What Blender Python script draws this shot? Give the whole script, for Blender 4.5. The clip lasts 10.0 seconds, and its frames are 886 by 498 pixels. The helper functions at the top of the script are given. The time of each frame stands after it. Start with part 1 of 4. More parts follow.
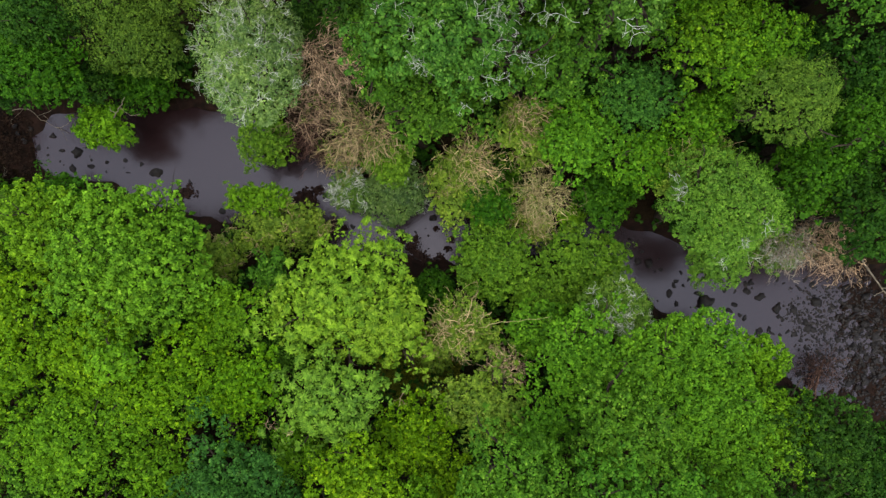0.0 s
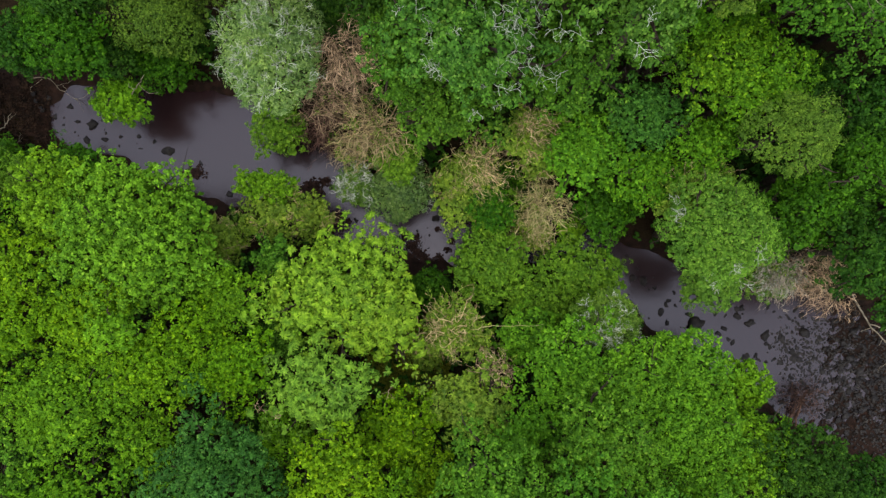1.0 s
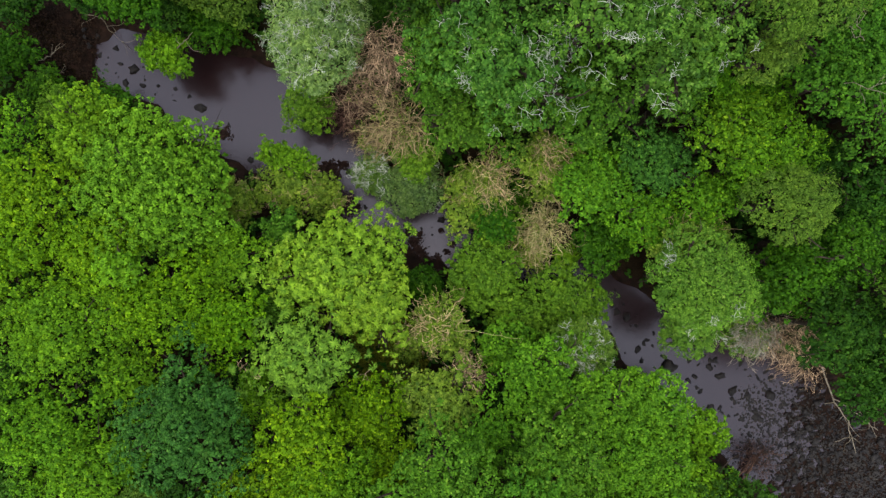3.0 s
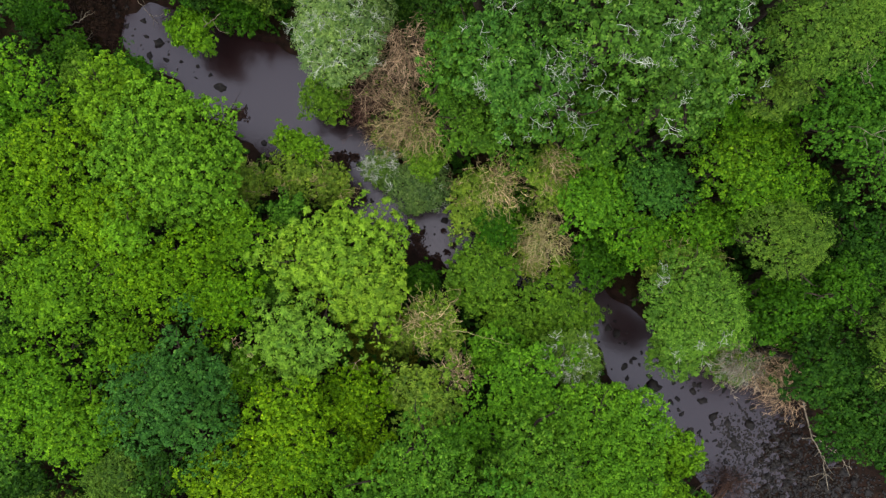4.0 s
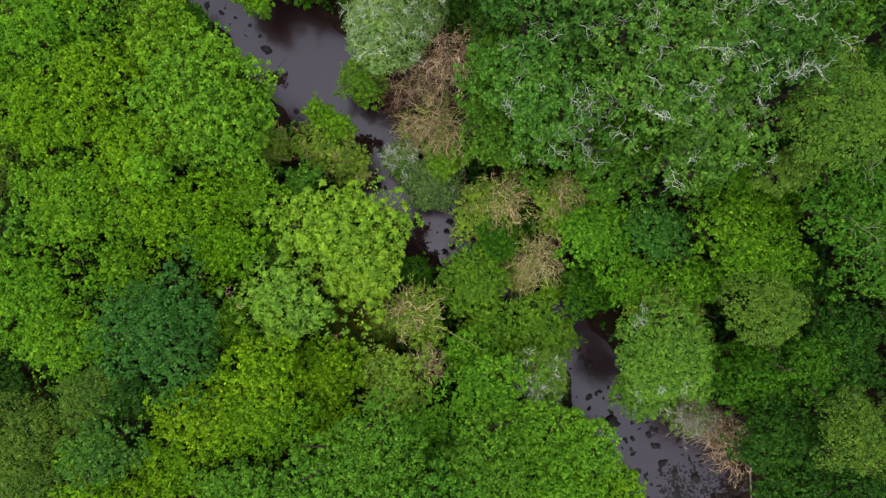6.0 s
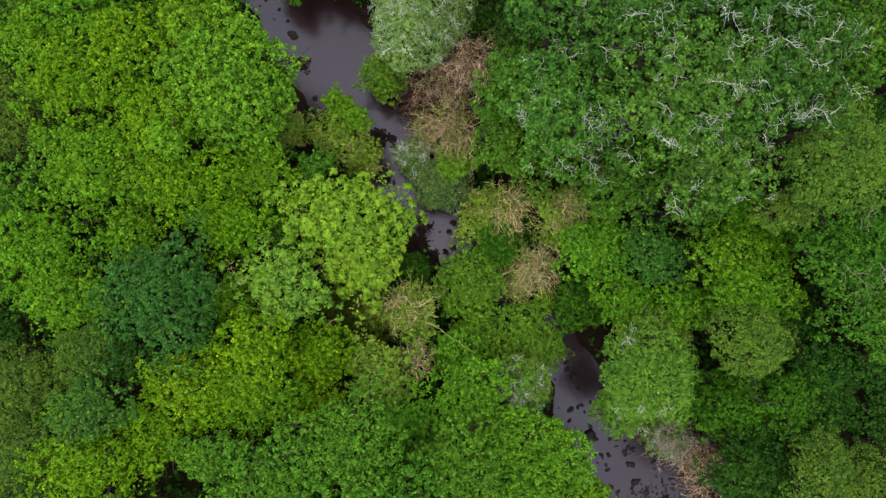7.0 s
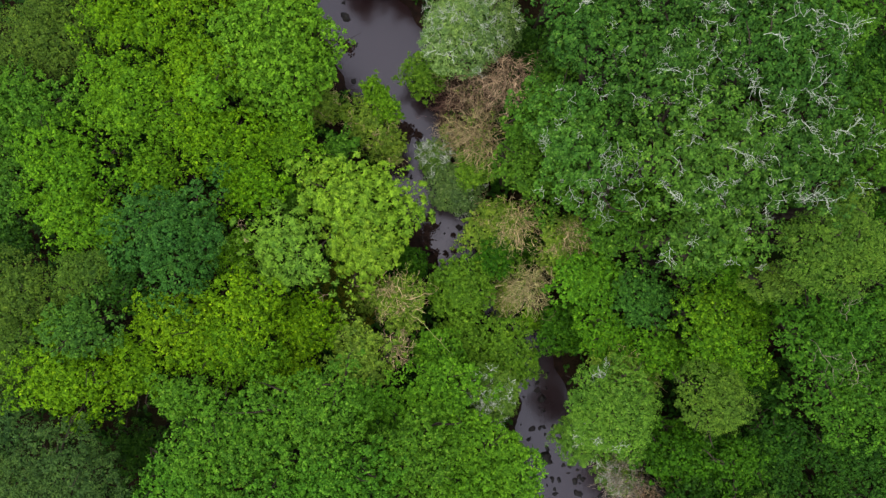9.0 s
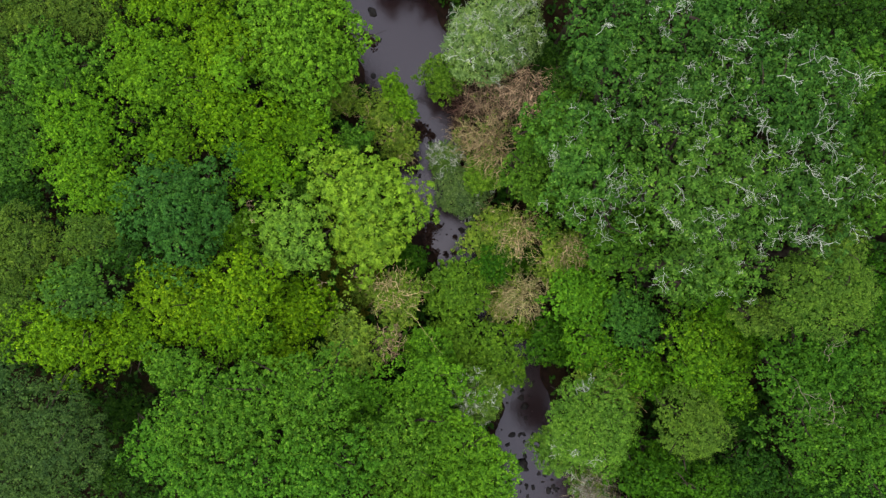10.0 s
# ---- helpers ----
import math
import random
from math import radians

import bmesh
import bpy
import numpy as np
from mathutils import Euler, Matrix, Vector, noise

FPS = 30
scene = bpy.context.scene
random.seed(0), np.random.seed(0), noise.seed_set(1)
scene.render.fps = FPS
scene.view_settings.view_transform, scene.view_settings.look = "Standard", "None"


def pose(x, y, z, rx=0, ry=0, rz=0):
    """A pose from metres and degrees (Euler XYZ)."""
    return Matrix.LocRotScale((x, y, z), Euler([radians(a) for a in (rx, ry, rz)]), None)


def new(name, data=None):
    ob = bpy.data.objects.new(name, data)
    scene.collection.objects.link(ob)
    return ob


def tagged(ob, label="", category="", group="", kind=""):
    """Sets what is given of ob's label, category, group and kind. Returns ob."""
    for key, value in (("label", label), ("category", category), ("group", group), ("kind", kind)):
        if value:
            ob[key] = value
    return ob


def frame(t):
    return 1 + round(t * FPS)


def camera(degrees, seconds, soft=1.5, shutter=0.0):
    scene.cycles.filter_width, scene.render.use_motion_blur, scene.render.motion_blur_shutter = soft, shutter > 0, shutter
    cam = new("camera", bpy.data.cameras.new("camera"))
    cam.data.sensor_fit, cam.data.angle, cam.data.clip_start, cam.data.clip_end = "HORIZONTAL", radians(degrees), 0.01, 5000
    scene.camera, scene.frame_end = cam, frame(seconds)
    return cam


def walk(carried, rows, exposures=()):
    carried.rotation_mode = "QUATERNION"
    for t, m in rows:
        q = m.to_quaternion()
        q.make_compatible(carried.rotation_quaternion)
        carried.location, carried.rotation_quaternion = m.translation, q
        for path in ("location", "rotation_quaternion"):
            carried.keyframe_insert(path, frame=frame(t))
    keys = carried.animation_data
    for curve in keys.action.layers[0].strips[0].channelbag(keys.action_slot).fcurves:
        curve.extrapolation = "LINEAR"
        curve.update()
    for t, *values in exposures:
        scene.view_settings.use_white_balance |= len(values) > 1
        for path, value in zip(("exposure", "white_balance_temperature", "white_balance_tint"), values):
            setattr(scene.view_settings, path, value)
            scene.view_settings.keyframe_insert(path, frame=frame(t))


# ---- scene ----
cam = camera(73.7, 10.0, soft=1.4)
# seconds, place in metres, turn in degrees
PATH = [
    (0, 0.191, -0.200, 37.700, 0.463, 0.024, 0.446),
    (0.5, 0.235, -0.227, 37.996, 0.566, 0.058, 2.692),
    (1, 0.234, -0.225, 38.324, 0.563, 0.021, 5.299),
    (1.5, 0.270, -0.215, 38.652, 0.550, 0.029, 7.945),
    (2, 0.330, -0.237, 39.023, 0.598, 0.048, 10.636),
    (2.5, 0.345, -0.240, 39.400, 0.671, 0.038, 13.376),
    (4, 0.379, -0.358, 40.401, 0.894, -0.005, 21.856),
    (4.5, 0.449, -0.375, 40.737, 0.921, -0.001, 24.948),
    (5, 0.508, -0.427, 41.105, 0.992, -0.011, 28.058),
    (5.5, 0.624, -0.437, 41.487, 1.042, 0.030, 31.205),
    (7, 0.745, -0.525, 42.550, 1.179, -0.041, 40.662),
    (7.5, 0.795, -0.596, 42.884, 1.228, -0.082, 43.823),
    (8, 0.837, -0.630, 43.221, 1.301, -0.152, 46.813),
    (8.5, 0.860, -0.593, 43.519, 1.349, -0.151, 49.811),
    (9, 0.867, -0.586, 43.848, 1.407, -0.152, 52.835),
    (9.5, 0.808, -0.585, 44.194, 1.358, -0.240, 55.888),
    (10, 0.738, -0.565, 44.532, 1.260, -0.302, 58.918),
]
walk(cam, [(t, pose(x, y, z, rx, ry, rz)) for t, x, y, z, rx, ry, rz in PATH], [(0, 1.75, 6500, 10)])

# ---- light ----
world = bpy.data.worlds.new("sky")
scene.world = world
world.use_nodes = True
_wn = world.node_tree
_sky = _wn.nodes.new("ShaderNodeTexSky")
_sky.sky_type = "NISHITA"
_sky.sun_disc = False
_sky.sun_elevation = radians(76)
_sky.sun_rotation = radians(200)
_sky.dust_density = 4.0
_bg = _wn.nodes["Background"]
_bg.inputs["Strength"].default_value = 0.045
_wn.links.new(_sky.outputs["Color"], _bg.inputs["Color"])
_sun = bpy.data.lights.new("sun", "SUN")
_sun.energy = 2.0
_sun.angle = radians(130)
_sun.color = (0.89, 0.945, 1.0)
sun = new("sun", _sun)
sun.matrix_world = pose(0, 0, 80, 14, 0, -20)

# ---- materials ----


def mat(name):
    m = bpy.data.materials.new(name)
    m.use_nodes = True
    n, l = m.node_tree.nodes, m.node_tree.links
    return m, n, l, n["Principled BSDF"]


def ramp(n, stops):
    r = n.new("ShaderNodeValToRGB")
    while len(r.color_ramp.elements) < len(stops):
        r.color_ramp.elements.new(0.5)
    for e, (p, c) in zip(r.color_ramp.elements, stops):
        e.position, e.color = p, (*c, 1)
    return r


def noise_node(n, l, scale, detail=3.0, space="Object"):
    co = n.new("ShaderNodeTexCoord")
    t = n.new("ShaderNodeTexNoise")
    t.inputs["Scale"].default_value = scale
    t.inputs["Detail"].default_value = detail
    l.new(co.outputs[space], t.inputs["Vector"])
    return t


def mix_color(n, l, kind, fac, a, b):
    x = n.new("ShaderNodeMix")
    x.data_type, x.blend_type = "RGBA", kind
    for sock, v in ((x.inputs[0], fac), (x.inputs[6], a), (x.inputs[7], b)):
        if isinstance(v, (int, float)):
            sock.default_value = v
        elif isinstance(v, tuple):
            sock.default_value = (*v, 1)
        else:
            l.new(v, sock)
    return x.outputs[2]


def leaf_material(name, old, mid, young, gloss=0.5, thin=0.16):
    """Leaves: each one its own tone, patches of older and younger growth, light passing through."""
    m, n, l, p = mat(name)
    geo = n.new("ShaderNodeNewGeometry")
    r = ramp(n, ((0.0, old), (0.45, mid), (0.85, mid), (1.0, young)))
    l.new(geo.outputs["Random Per Island"], r.inputs["Fac"])
    patch = noise_node(n, l, 0.55, 3.0)
    tone = ramp(n, ((0.3, (0.78, 0.82, 0.9)), (0.7, (1.2, 1.14, 0.95))))
    l.new(patch.outputs["Fac"], tone.inputs["Fac"])
    c = mix_color(n, l, "MULTIPLY", 1.0, r.outputs["Color"], tone.outputs["Color"])
    growth = noise_node(n, l, 3.4, 2.0)
    fresh = ramp(n, ((0.34, (0.55, 0.61, 0.66)), (0.66, (1.43, 1.35, 1.13))))
    l.new(growth.outputs["Fac"], fresh.inputs["Fac"])
    c = mix_color(n, l, "MULTIPLY", 1.0, c, fresh.outputs["Color"])
    info = n.new("ShaderNodeObjectInfo")
    hs = n.new("ShaderNodeHueSaturation")
    mr = n.new("ShaderNodeMapRange")
    mr.inputs["To Min"].default_value, mr.inputs["To Max"].default_value = 0.494, 0.506
    l.new(info.outputs["Random"], mr.inputs["Value"])
    l.new(mr.outputs["Result"], hs.inputs["Hue"])
    l.new(c, hs.inputs["Color"])
    l.new(hs.outputs["Color"], p.inputs["Base Color"])
    p.inputs["Roughness"].default_value = gloss
    p.inputs["Specular IOR Level"].default_value = 0.04
    tr = n.new("ShaderNodeBsdfTranslucent")
    l.new(hs.outputs["Color"], tr.inputs["Color"])
    mx = n.new("ShaderNodeMixShader")
    mx.inputs[0].default_value = thin
    l.new(p.outputs["BSDF"], mx.inputs[1])
    l.new(tr.outputs["BSDF"], mx.inputs[2])
    l.new(mx.outputs["Shader"], n["Material Output"].inputs["Surface"])
    return m


def rough_material(name, stops, scale, rough=0.85, bump=0.3, bump_scale=None, spec=0.08, per_object=0.25, per_piece=0.0):
    """Bark, twigs, stone, soil: two scales of mottling and a fine relief."""
    m, n, l, p = mat(name)
    big = noise_node(n, l, scale, 6.0)
    r = ramp(n, stops)
    l.new(big.outputs["Fac"], r.inputs["Fac"])
    fine = noise_node(n, l, scale * 7.0, 4.0)
    tone = ramp(n, ((0.3, (0.7, 0.7, 0.7)), (0.7, (1.25, 1.25, 1.25))))
    l.new(fine.outputs["Fac"], tone.inputs["Fac"])
    c = mix_color(n, l, "MULTIPLY", 1.0, r.outputs["Color"], tone.outputs["Color"])
    info = n.new("ShaderNodeObjectInfo")
    mr = n.new("ShaderNodeMapRange")
    mr.inputs["To Min"].default_value, mr.inputs["To Max"].default_value = 1.0 - per_object, 1.0 + per_object
    l.new(info.outputs["Random"], mr.inputs["Value"])
    hs = n.new("ShaderNodeHueSaturation")
    l.new(mr.outputs["Result"], hs.inputs["Value"])
    if per_piece:
        geo = n.new("ShaderNodeNewGeometry")
        each = ramp(n, ((0.0, (1 - per_piece,) * 3), (1.0, (1 + per_piece,) * 3)))
        l.new(geo.outputs["Random Per Island"], each.inputs["Fac"])
        c = mix_color(n, l, "MULTIPLY", 1.0, c, each.outputs["Color"])
    l.new(c, hs.inputs["Color"])
    l.new(hs.outputs["Color"], p.inputs["Base Color"])
    p.inputs["Roughness"].default_value = rough
    p.inputs["Specular IOR Level"].default_value = spec
    b = n.new("ShaderNodeBump")
    b.inputs["Strength"].default_value = bump
    b.inputs["Distance"].default_value = 0.03
    rel = noise_node(n, l, bump_scale or scale * 5.0, 5.0)
    l.new(rel.outputs["Fac"], b.inputs["Height"])
    l.new(b.outputs["Normal"], p.inputs["Normal"])
    return m


M_BARK = rough_material("bark", ((0.3, (0.014, 0.010, 0.007)), (0.7, (0.045, 0.034, 0.024))), 4.0)
M_LICHEN = rough_material("lichened_dead_wood", ((0.3, (0.24, 0.25, 0.19)), (0.7, (0.54, 0.56, 0.45))), 6.0)
M_TAN = rough_material("dry_tan_twigs", ((0.3, (0.2, 0.14, 0.06)), (0.7, (0.5, 0.38, 0.19))), 2.5, per_piece=0.55)
M_BROWN = rough_material("dry_brown_twigs", ((0.3, (0.085, 0.05, 0.03)), (0.7, (0.52, 0.36, 0.21))), 2.5, per_piece=0.75)
M_GREYTAN = rough_material("bleached_twigs", ((0.3, (0.09, 0.07, 0.045)), (0.7, (0.26, 0.22, 0.16))), 2.5, per_piece=0.55)
M_STRAW = rough_material("straw_twigs", ((0.3, (0.25, 0.2, 0.07)), (0.7, (0.56, 0.47, 0.22))), 2.5, per_piece=0.5)
M_STONE = rough_material("wet_stone", ((0.3, (0.008, 0.007, 0.008)), (0.7, (0.026, 0.022, 0.018))), 3.0, rough=0.6, bump=0.6, spec=0.1)
M_DARKTWIG = rough_material("wet_dark_twigs", ((0.3, (0.03, 0.016, 0.012)), (0.7, (0.13, 0.07, 0.048))), 2.5, per_piece=0.5)
M_DEADLEAF = rough_material("dead_leaf", ((0.3, (0.006, 0.0035, 0.002)), (0.7, (0.026, 0.014, 0.008))), 3.0, per_piece=0.6)
M_LITTER = rough_material("leaf_litter", ((0.3, (0.01, 0.005, 0.004)), (0.7, (0.032, 0.017, 0.012))), 3.0, rough=0.8)

LEAF = {
    "syc": leaf_material("sycamore_leaf", (0.044, 0.110, 0.0054), (0.090, 0.204, 0.0108), (0.154, 0.281, 0.0216)),
    "lime": leaf_material("light_green_leaf", (0.045, 0.11, 0.0042), (0.085, 0.195, 0.0070), (0.13, 0.25, 0.0112)),
    "limeo": leaf_material("bright_green_leaf", (0.036, 0.106, 0.006), (0.074, 0.19, 0.0095), (0.125, 0.26, 0.015)),
    "oak": leaf_material("yellow_green_oak_leaf", (0.037, 0.097, 0.0023), (0.084, 0.189, 0.0038), (0.162, 0.281, 0.0060)),
    "oak2": leaf_material("fresh_oak_leaf", (0.034, 0.099, 0.0039), (0.074, 0.185, 0.0063), (0.134, 0.263, 0.0094)),
    "gold": leaf_material("golden_oak_leaf", (0.044, 0.100, 0.0022), (0.091, 0.191, 0.0037), (0.184, 0.294, 0.0059)),
    "dark": leaf_material("blue_green_leaf", (0.017, 0.056, 0.0085), (0.033, 0.099, 0.0150), (0.069, 0.15, 0.0290)),
    "darkg": leaf_material("dark_green_leaf", (0.0090, 0.0328, 0.0031), (0.0197, 0.0607, 0.0057), (0.0410, 0.0959, 0.0093)),
    "green": leaf_material("mid_green_leaf", (0.022, 0.065, 0.0054), (0.046, 0.118, 0.009), (0.092, 0.18, 0.02)),
    "loak": leaf_material("dull_oak_leaf", (0.026, 0.075, 0.0095), (0.054, 0.135, 0.016), (0.11, 0.205, 0.034)),
    "clump2": leaf_material("shaded_green_leaf", (0.019, 0.064, 0.005), (0.040, 0.115, 0.0085), (0.080, 0.18, 0.015)),
    "loakd": leaf_material("deep_oak_crown_leaf", (0.018, 0.056, 0.008), (0.038, 0.102, 0.0135), (0.085, 0.165, 0.028)),
    "green2": leaf_material("fresh_green_leaf", (0.0135, 0.0483, 0.0020), (0.0277, 0.0885, 0.0041), (0.0553, 0.1360, 0.0067)),
    "clump": leaf_material("deep_green_leaf", (0.026, 0.083, 0.0056), (0.054, 0.148, 0.0098), (0.11, 0.22, 0.0210)),
    "ash": leaf_material("bright_ash_leaf", (0.07, 0.15, 0.0077), (0.128, 0.222, 0.0147), (0.19, 0.29, 0.0315), 0.6),
    "ashd": leaf_material("dusky_ash_leaf", (0.056, 0.136, 0.0110), (0.1, 0.206, 0.0200), (0.15, 0.256, 0.0350), 0.6),
    "olive": leaf_material("olive_leaf", (0.03, 0.065, 0.0070), (0.06, 0.115, 0.0126), (0.1, 0.16, 0.0210)),
    "grey": leaf_material("grey_green_leaf", (0.021, 0.052, 0.0120), (0.042, 0.090, 0.0190), (0.075, 0.130, 0.0320)),
    "willow": leaf_material("pale_willow_leaf", (0.066, 0.13, 0.03), (0.13, 0.215, 0.058), (0.23, 0.31, 0.13), 0.6),
    "willow2": leaf_material("grey_willow_leaf", (0.045, 0.09, 0.02), (0.085, 0.15, 0.04), (0.16, 0.22, 0.09), 0.6),
    "grass": leaf_material("rank_grass", (0.04, 0.05, 0.005), (0.09, 0.1, 0.01), (0.17, 0.15, 0.02), 0.7),
    "oakr": leaf_material("deep_oak_leaf", (0.0281, 0.0864, 0.0038), (0.0605, 0.1566, 0.0060), (0.1188, 0.2322, 0.0091)),
    "fine": leaf_material("fine_olive_leaf", (0.038, 0.085, 0.0080), (0.074, 0.142, 0.0160), (0.118, 0.19, 0.0265), 0.6),
    "round": leaf_material("sallow_leaf", (0.042, 0.106, 0.0095), (0.083, 0.176, 0.018), (0.14, 0.24, 0.036)),
    "shrub": leaf_material("dark_shrub_leaf", (0.0426, 0.0986, 0.0067), (0.0840, 0.1792, 0.0123), (0.1400, 0.2408, 0.0224)),
    "lich": leaf_material("grey_shrub_leaf", (0.04, 0.093, 0.011), (0.08, 0.16, 0.02), (0.14, 0.215, 0.04)),
    "scrub": leaf_material("olive_scrub_leaf", (0.0605, 0.1154, 0.0102), (0.1210, 0.1994, 0.0203), (0.2061, 0.2666, 0.0423)),
    "bluish": leaf_material("bluish_green_leaf", (0.021, 0.070, 0.0092), (0.040, 0.115, 0.0143), (0.070, 0.160, 0.0210)),
}


def water_material():
    m, n, l, p = mat("peaty_water")
    p.inputs["Base Color"].default_value = (0.014, 0.006, 0.006, 1)
    p.inputs["Roughness"].default_value = 0.21
    p.inputs["IOR"].default_value = 1.33
    p.inputs["Specular IOR Level"].default_value = 0.7
    p.inputs["Specular Tint"].default_value = (0.86, 0.86, 1.0, 1)
    b = n.new("ShaderNodeBump")
    b.inputs["Strength"].default_value = 0.12
    b.inputs["Distance"].default_value = 0.05
    t = noise_node(n, l, 2.2, 3.0)
    l.new(t.outputs["Fac"], b.inputs["Height"])
    l.new(b.outputs["Normal"], p.inputs["Normal"])
    return m


def ground_material():
    m, n, l, p = mat("woodland_floor")
    big = noise_node(n, l, 0.35, 5.0)
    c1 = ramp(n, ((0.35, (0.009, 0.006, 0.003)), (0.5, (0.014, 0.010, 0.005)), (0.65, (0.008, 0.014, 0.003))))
    l.new(big.outputs["Fac"], c1.inputs["Fac"])
    fine = noise_node(n, l, 9.0, 6.0)
    tone = ramp(n, ((0.3, (0.55, 0.55, 0.55)), (0.7, (1.35, 1.3, 1.25))))
    l.new(fine.outputs["Fac"], tone.inputs["Fac"])
    l.new(mix_color(n, l, "MULTIPLY", 1.0, c1.outputs["Color"], tone.outputs["Color"]), p.inputs["Base Color"])
    p.inputs["Roughness"].default_value = 0.9
    p.inputs["Specular IOR Level"].default_value = 0.02
    b = n.new("ShaderNodeBump")
    b.inputs["Strength"].default_value = 0.5
    b.inputs["Distance"].default_value = 0.06
    l.new(fine.outputs["Fac"], b.inputs["Height"])
    l.new(b.outputs["Normal"], p.inputs["Normal"])
    return m


M_WATER, M_GROUND = water_material(), ground_material()
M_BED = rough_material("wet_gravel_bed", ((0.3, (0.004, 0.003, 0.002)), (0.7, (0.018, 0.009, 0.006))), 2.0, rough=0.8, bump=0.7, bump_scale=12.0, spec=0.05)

# ---- helpers for meshes ----


def mesh_object(name, verts, faces, material, parent=None, smooth=False):
    me = bpy.data.meshes.new(name)
    verts = np.asarray(verts, dtype=np.float32)
    if isinstance(faces, np.ndarray):
        k = faces.shape[1]
        me.vertices.add(len(verts))
        me.vertices.foreach_set("co", verts.ravel())
        me.loops.add(faces.size)
        me.loops.foreach_set("vertex_index", faces.astype(np.int32).ravel())
        me.polygons.add(len(faces))
        me.polygons.foreach_set("loop_start", np.arange(0, faces.size, k, dtype=np.int32))
        me.update(calc_edges=True)
    else:
        me.from_pydata([tuple(v) for v in verts], [], faces)
    me.materials.append(material)
    if smooth:
        me.polygons.foreach_set("use_smooth", np.ones(len(me.polygons), dtype=bool))
    ob = new(name, me)
    if parent:
        ob.parent = parent
    return ob


def thing(name, at, label, category, group="", kind=""):
    ob = new(name)
    ob.location = at
    ob.empty_display_size = 0.2
    return tagged(ob, label, category, group, kind)


def part(name, geometry, material, parent, label="", smooth=False):
    ob = mesh_object(name, geometry[0], geometry[1], material, parent, smooth)
    return tagged(ob, label) if label else ob


def tubes(paths, sides=5):
    """One mesh of tapered tubes; each path: (points n x 3, radii n)."""
    vs, fs, base = [], [], 0
    turn = np.arange(sides) * 2 * math.pi / sides
    for pts, rad in paths:
        pts = np.asarray(pts, float)
        d = np.gradient(pts, axis=0)
        d /= np.linalg.norm(d, axis=1, keepdims=True) + 1e-9
        ref = np.where(np.abs(d[:, 2:3]) > 0.9, np.array([[1.0, 0, 0]]), np.array([[0, 0, 1.0]]))
        u = np.cross(d, ref)
        u /= np.linalg.norm(u, axis=1, keepdims=True) + 1e-9
        w = np.cross(d, u)
        ring = u[:, None, :] * np.cos(turn)[None, :, None] + w[:, None, :] * np.sin(turn)[None, :, None]
        vs.append((pts[:, None, :] + ring * np.asarray(rad)[:, None, None]).reshape(-1, 3))
        n = len(pts)
        i, j = np.meshgrid(np.arange(n - 1), np.arange(sides), indexing="ij")
        k = (j + 1) % sides
        fs.append(np.stack([i * sides + j, i * sides + k, (i + 1) * sides + k, (i + 1) * sides + j], -1).reshape(-1, 4) + base)
        base += n * sides
    return np.concatenate(vs), np.concatenate(fs)


def unit(a):
    return a / (np.linalg.norm(a, axis=-1, keepdims=True) + 1e-9)


def crooked(rng, a, b, n, bend, sag=0.0):
    """A crooked line from a to b."""
    a, b = np.asarray(a, float), np.asarray(b, float)
    s = np.linspace(0, 1, n)[:, None]
    p = a + (b - a) * s
    side = rng.normal(size=3) * bend * np.linalg.norm(b - a)
    p = p + np.sin(s * math.pi) * side + rng.normal(size=(n, 3)) * bend * 0.25 * np.linalg.norm(b - a) * np.sin(s * math.pi)
    p[:, 2] -= sag * (s[:, 0] ** 2)
    return p


# ---- the lie of the land ----
STREAM = np.array([(-75, 34), (-48, 20), (-33.8, 11.6), (-28.6, 8.6), (-24.9, 6.6), (-19.2, 6.1), (-14.2, 5.4), (-10.9, 4.3),
                   (-8.0, 3.3), (-4.7, 1.9), (-0.8, 1.2), (2.9, 0.9), (6.5, 1.2), (10.1, 0.6), (12.6, -0.4), (16.3, -2.2),
                   (20.6, -3.6), (24.2, -4.6), (28.5, -5.8), (35.1, -9.0), (50, -17), (78, -30)])
HALF = np.array([2.6, 2.6, 0.4, 0.3, 1.9, 2.6, 3.6, 2.6, 2.5, 2.2, 2.1, 1.8, 1.8, 1.5, 1.7, 2.4, 3.3, 3.9, 4.2, 4.2, 3.8, 3.6])


def stream_offset(x, y):
    """Distance from the stream's middle less its half width there; and the way to its middle."""
    x, y = np.asarray(x, float), np.asarray(y, float)
    best = np.full(x.shape, 1e9)
    cx, cy = np.zeros(x.shape), np.zeros(x.shape)
    for (a, b), (wa, wb) in zip(zip(STREAM[:-1], STREAM[1:]), zip(HALF[:-1], HALF[1:])):
        d = b - a
        s = np.clip(((x - a[0]) * d[0] + (y - a[1]) * d[1]) / (d @ d), 0, 1)
        px, py = a[0] + s * d[0], a[1] + s * d[1]
        off = np.hypot(x - px, y - py) - (wa + s * (wb - wa))
        near = off < best
        best, cx, cy = np.where(near, off, best), np.where(near, px, cx), np.where(near, py, cy)
    return best, cx, cy


def wave(x, y, s, k):
    return (np.sin(x * s + 1.7 * k + 1.3 * np.sin(y * s * 0.7 + k)) + np.sin(y * s * 1.1 + 2.1 * k + 1.1 * np.sin(x * s * 0.8 - k))) / 2


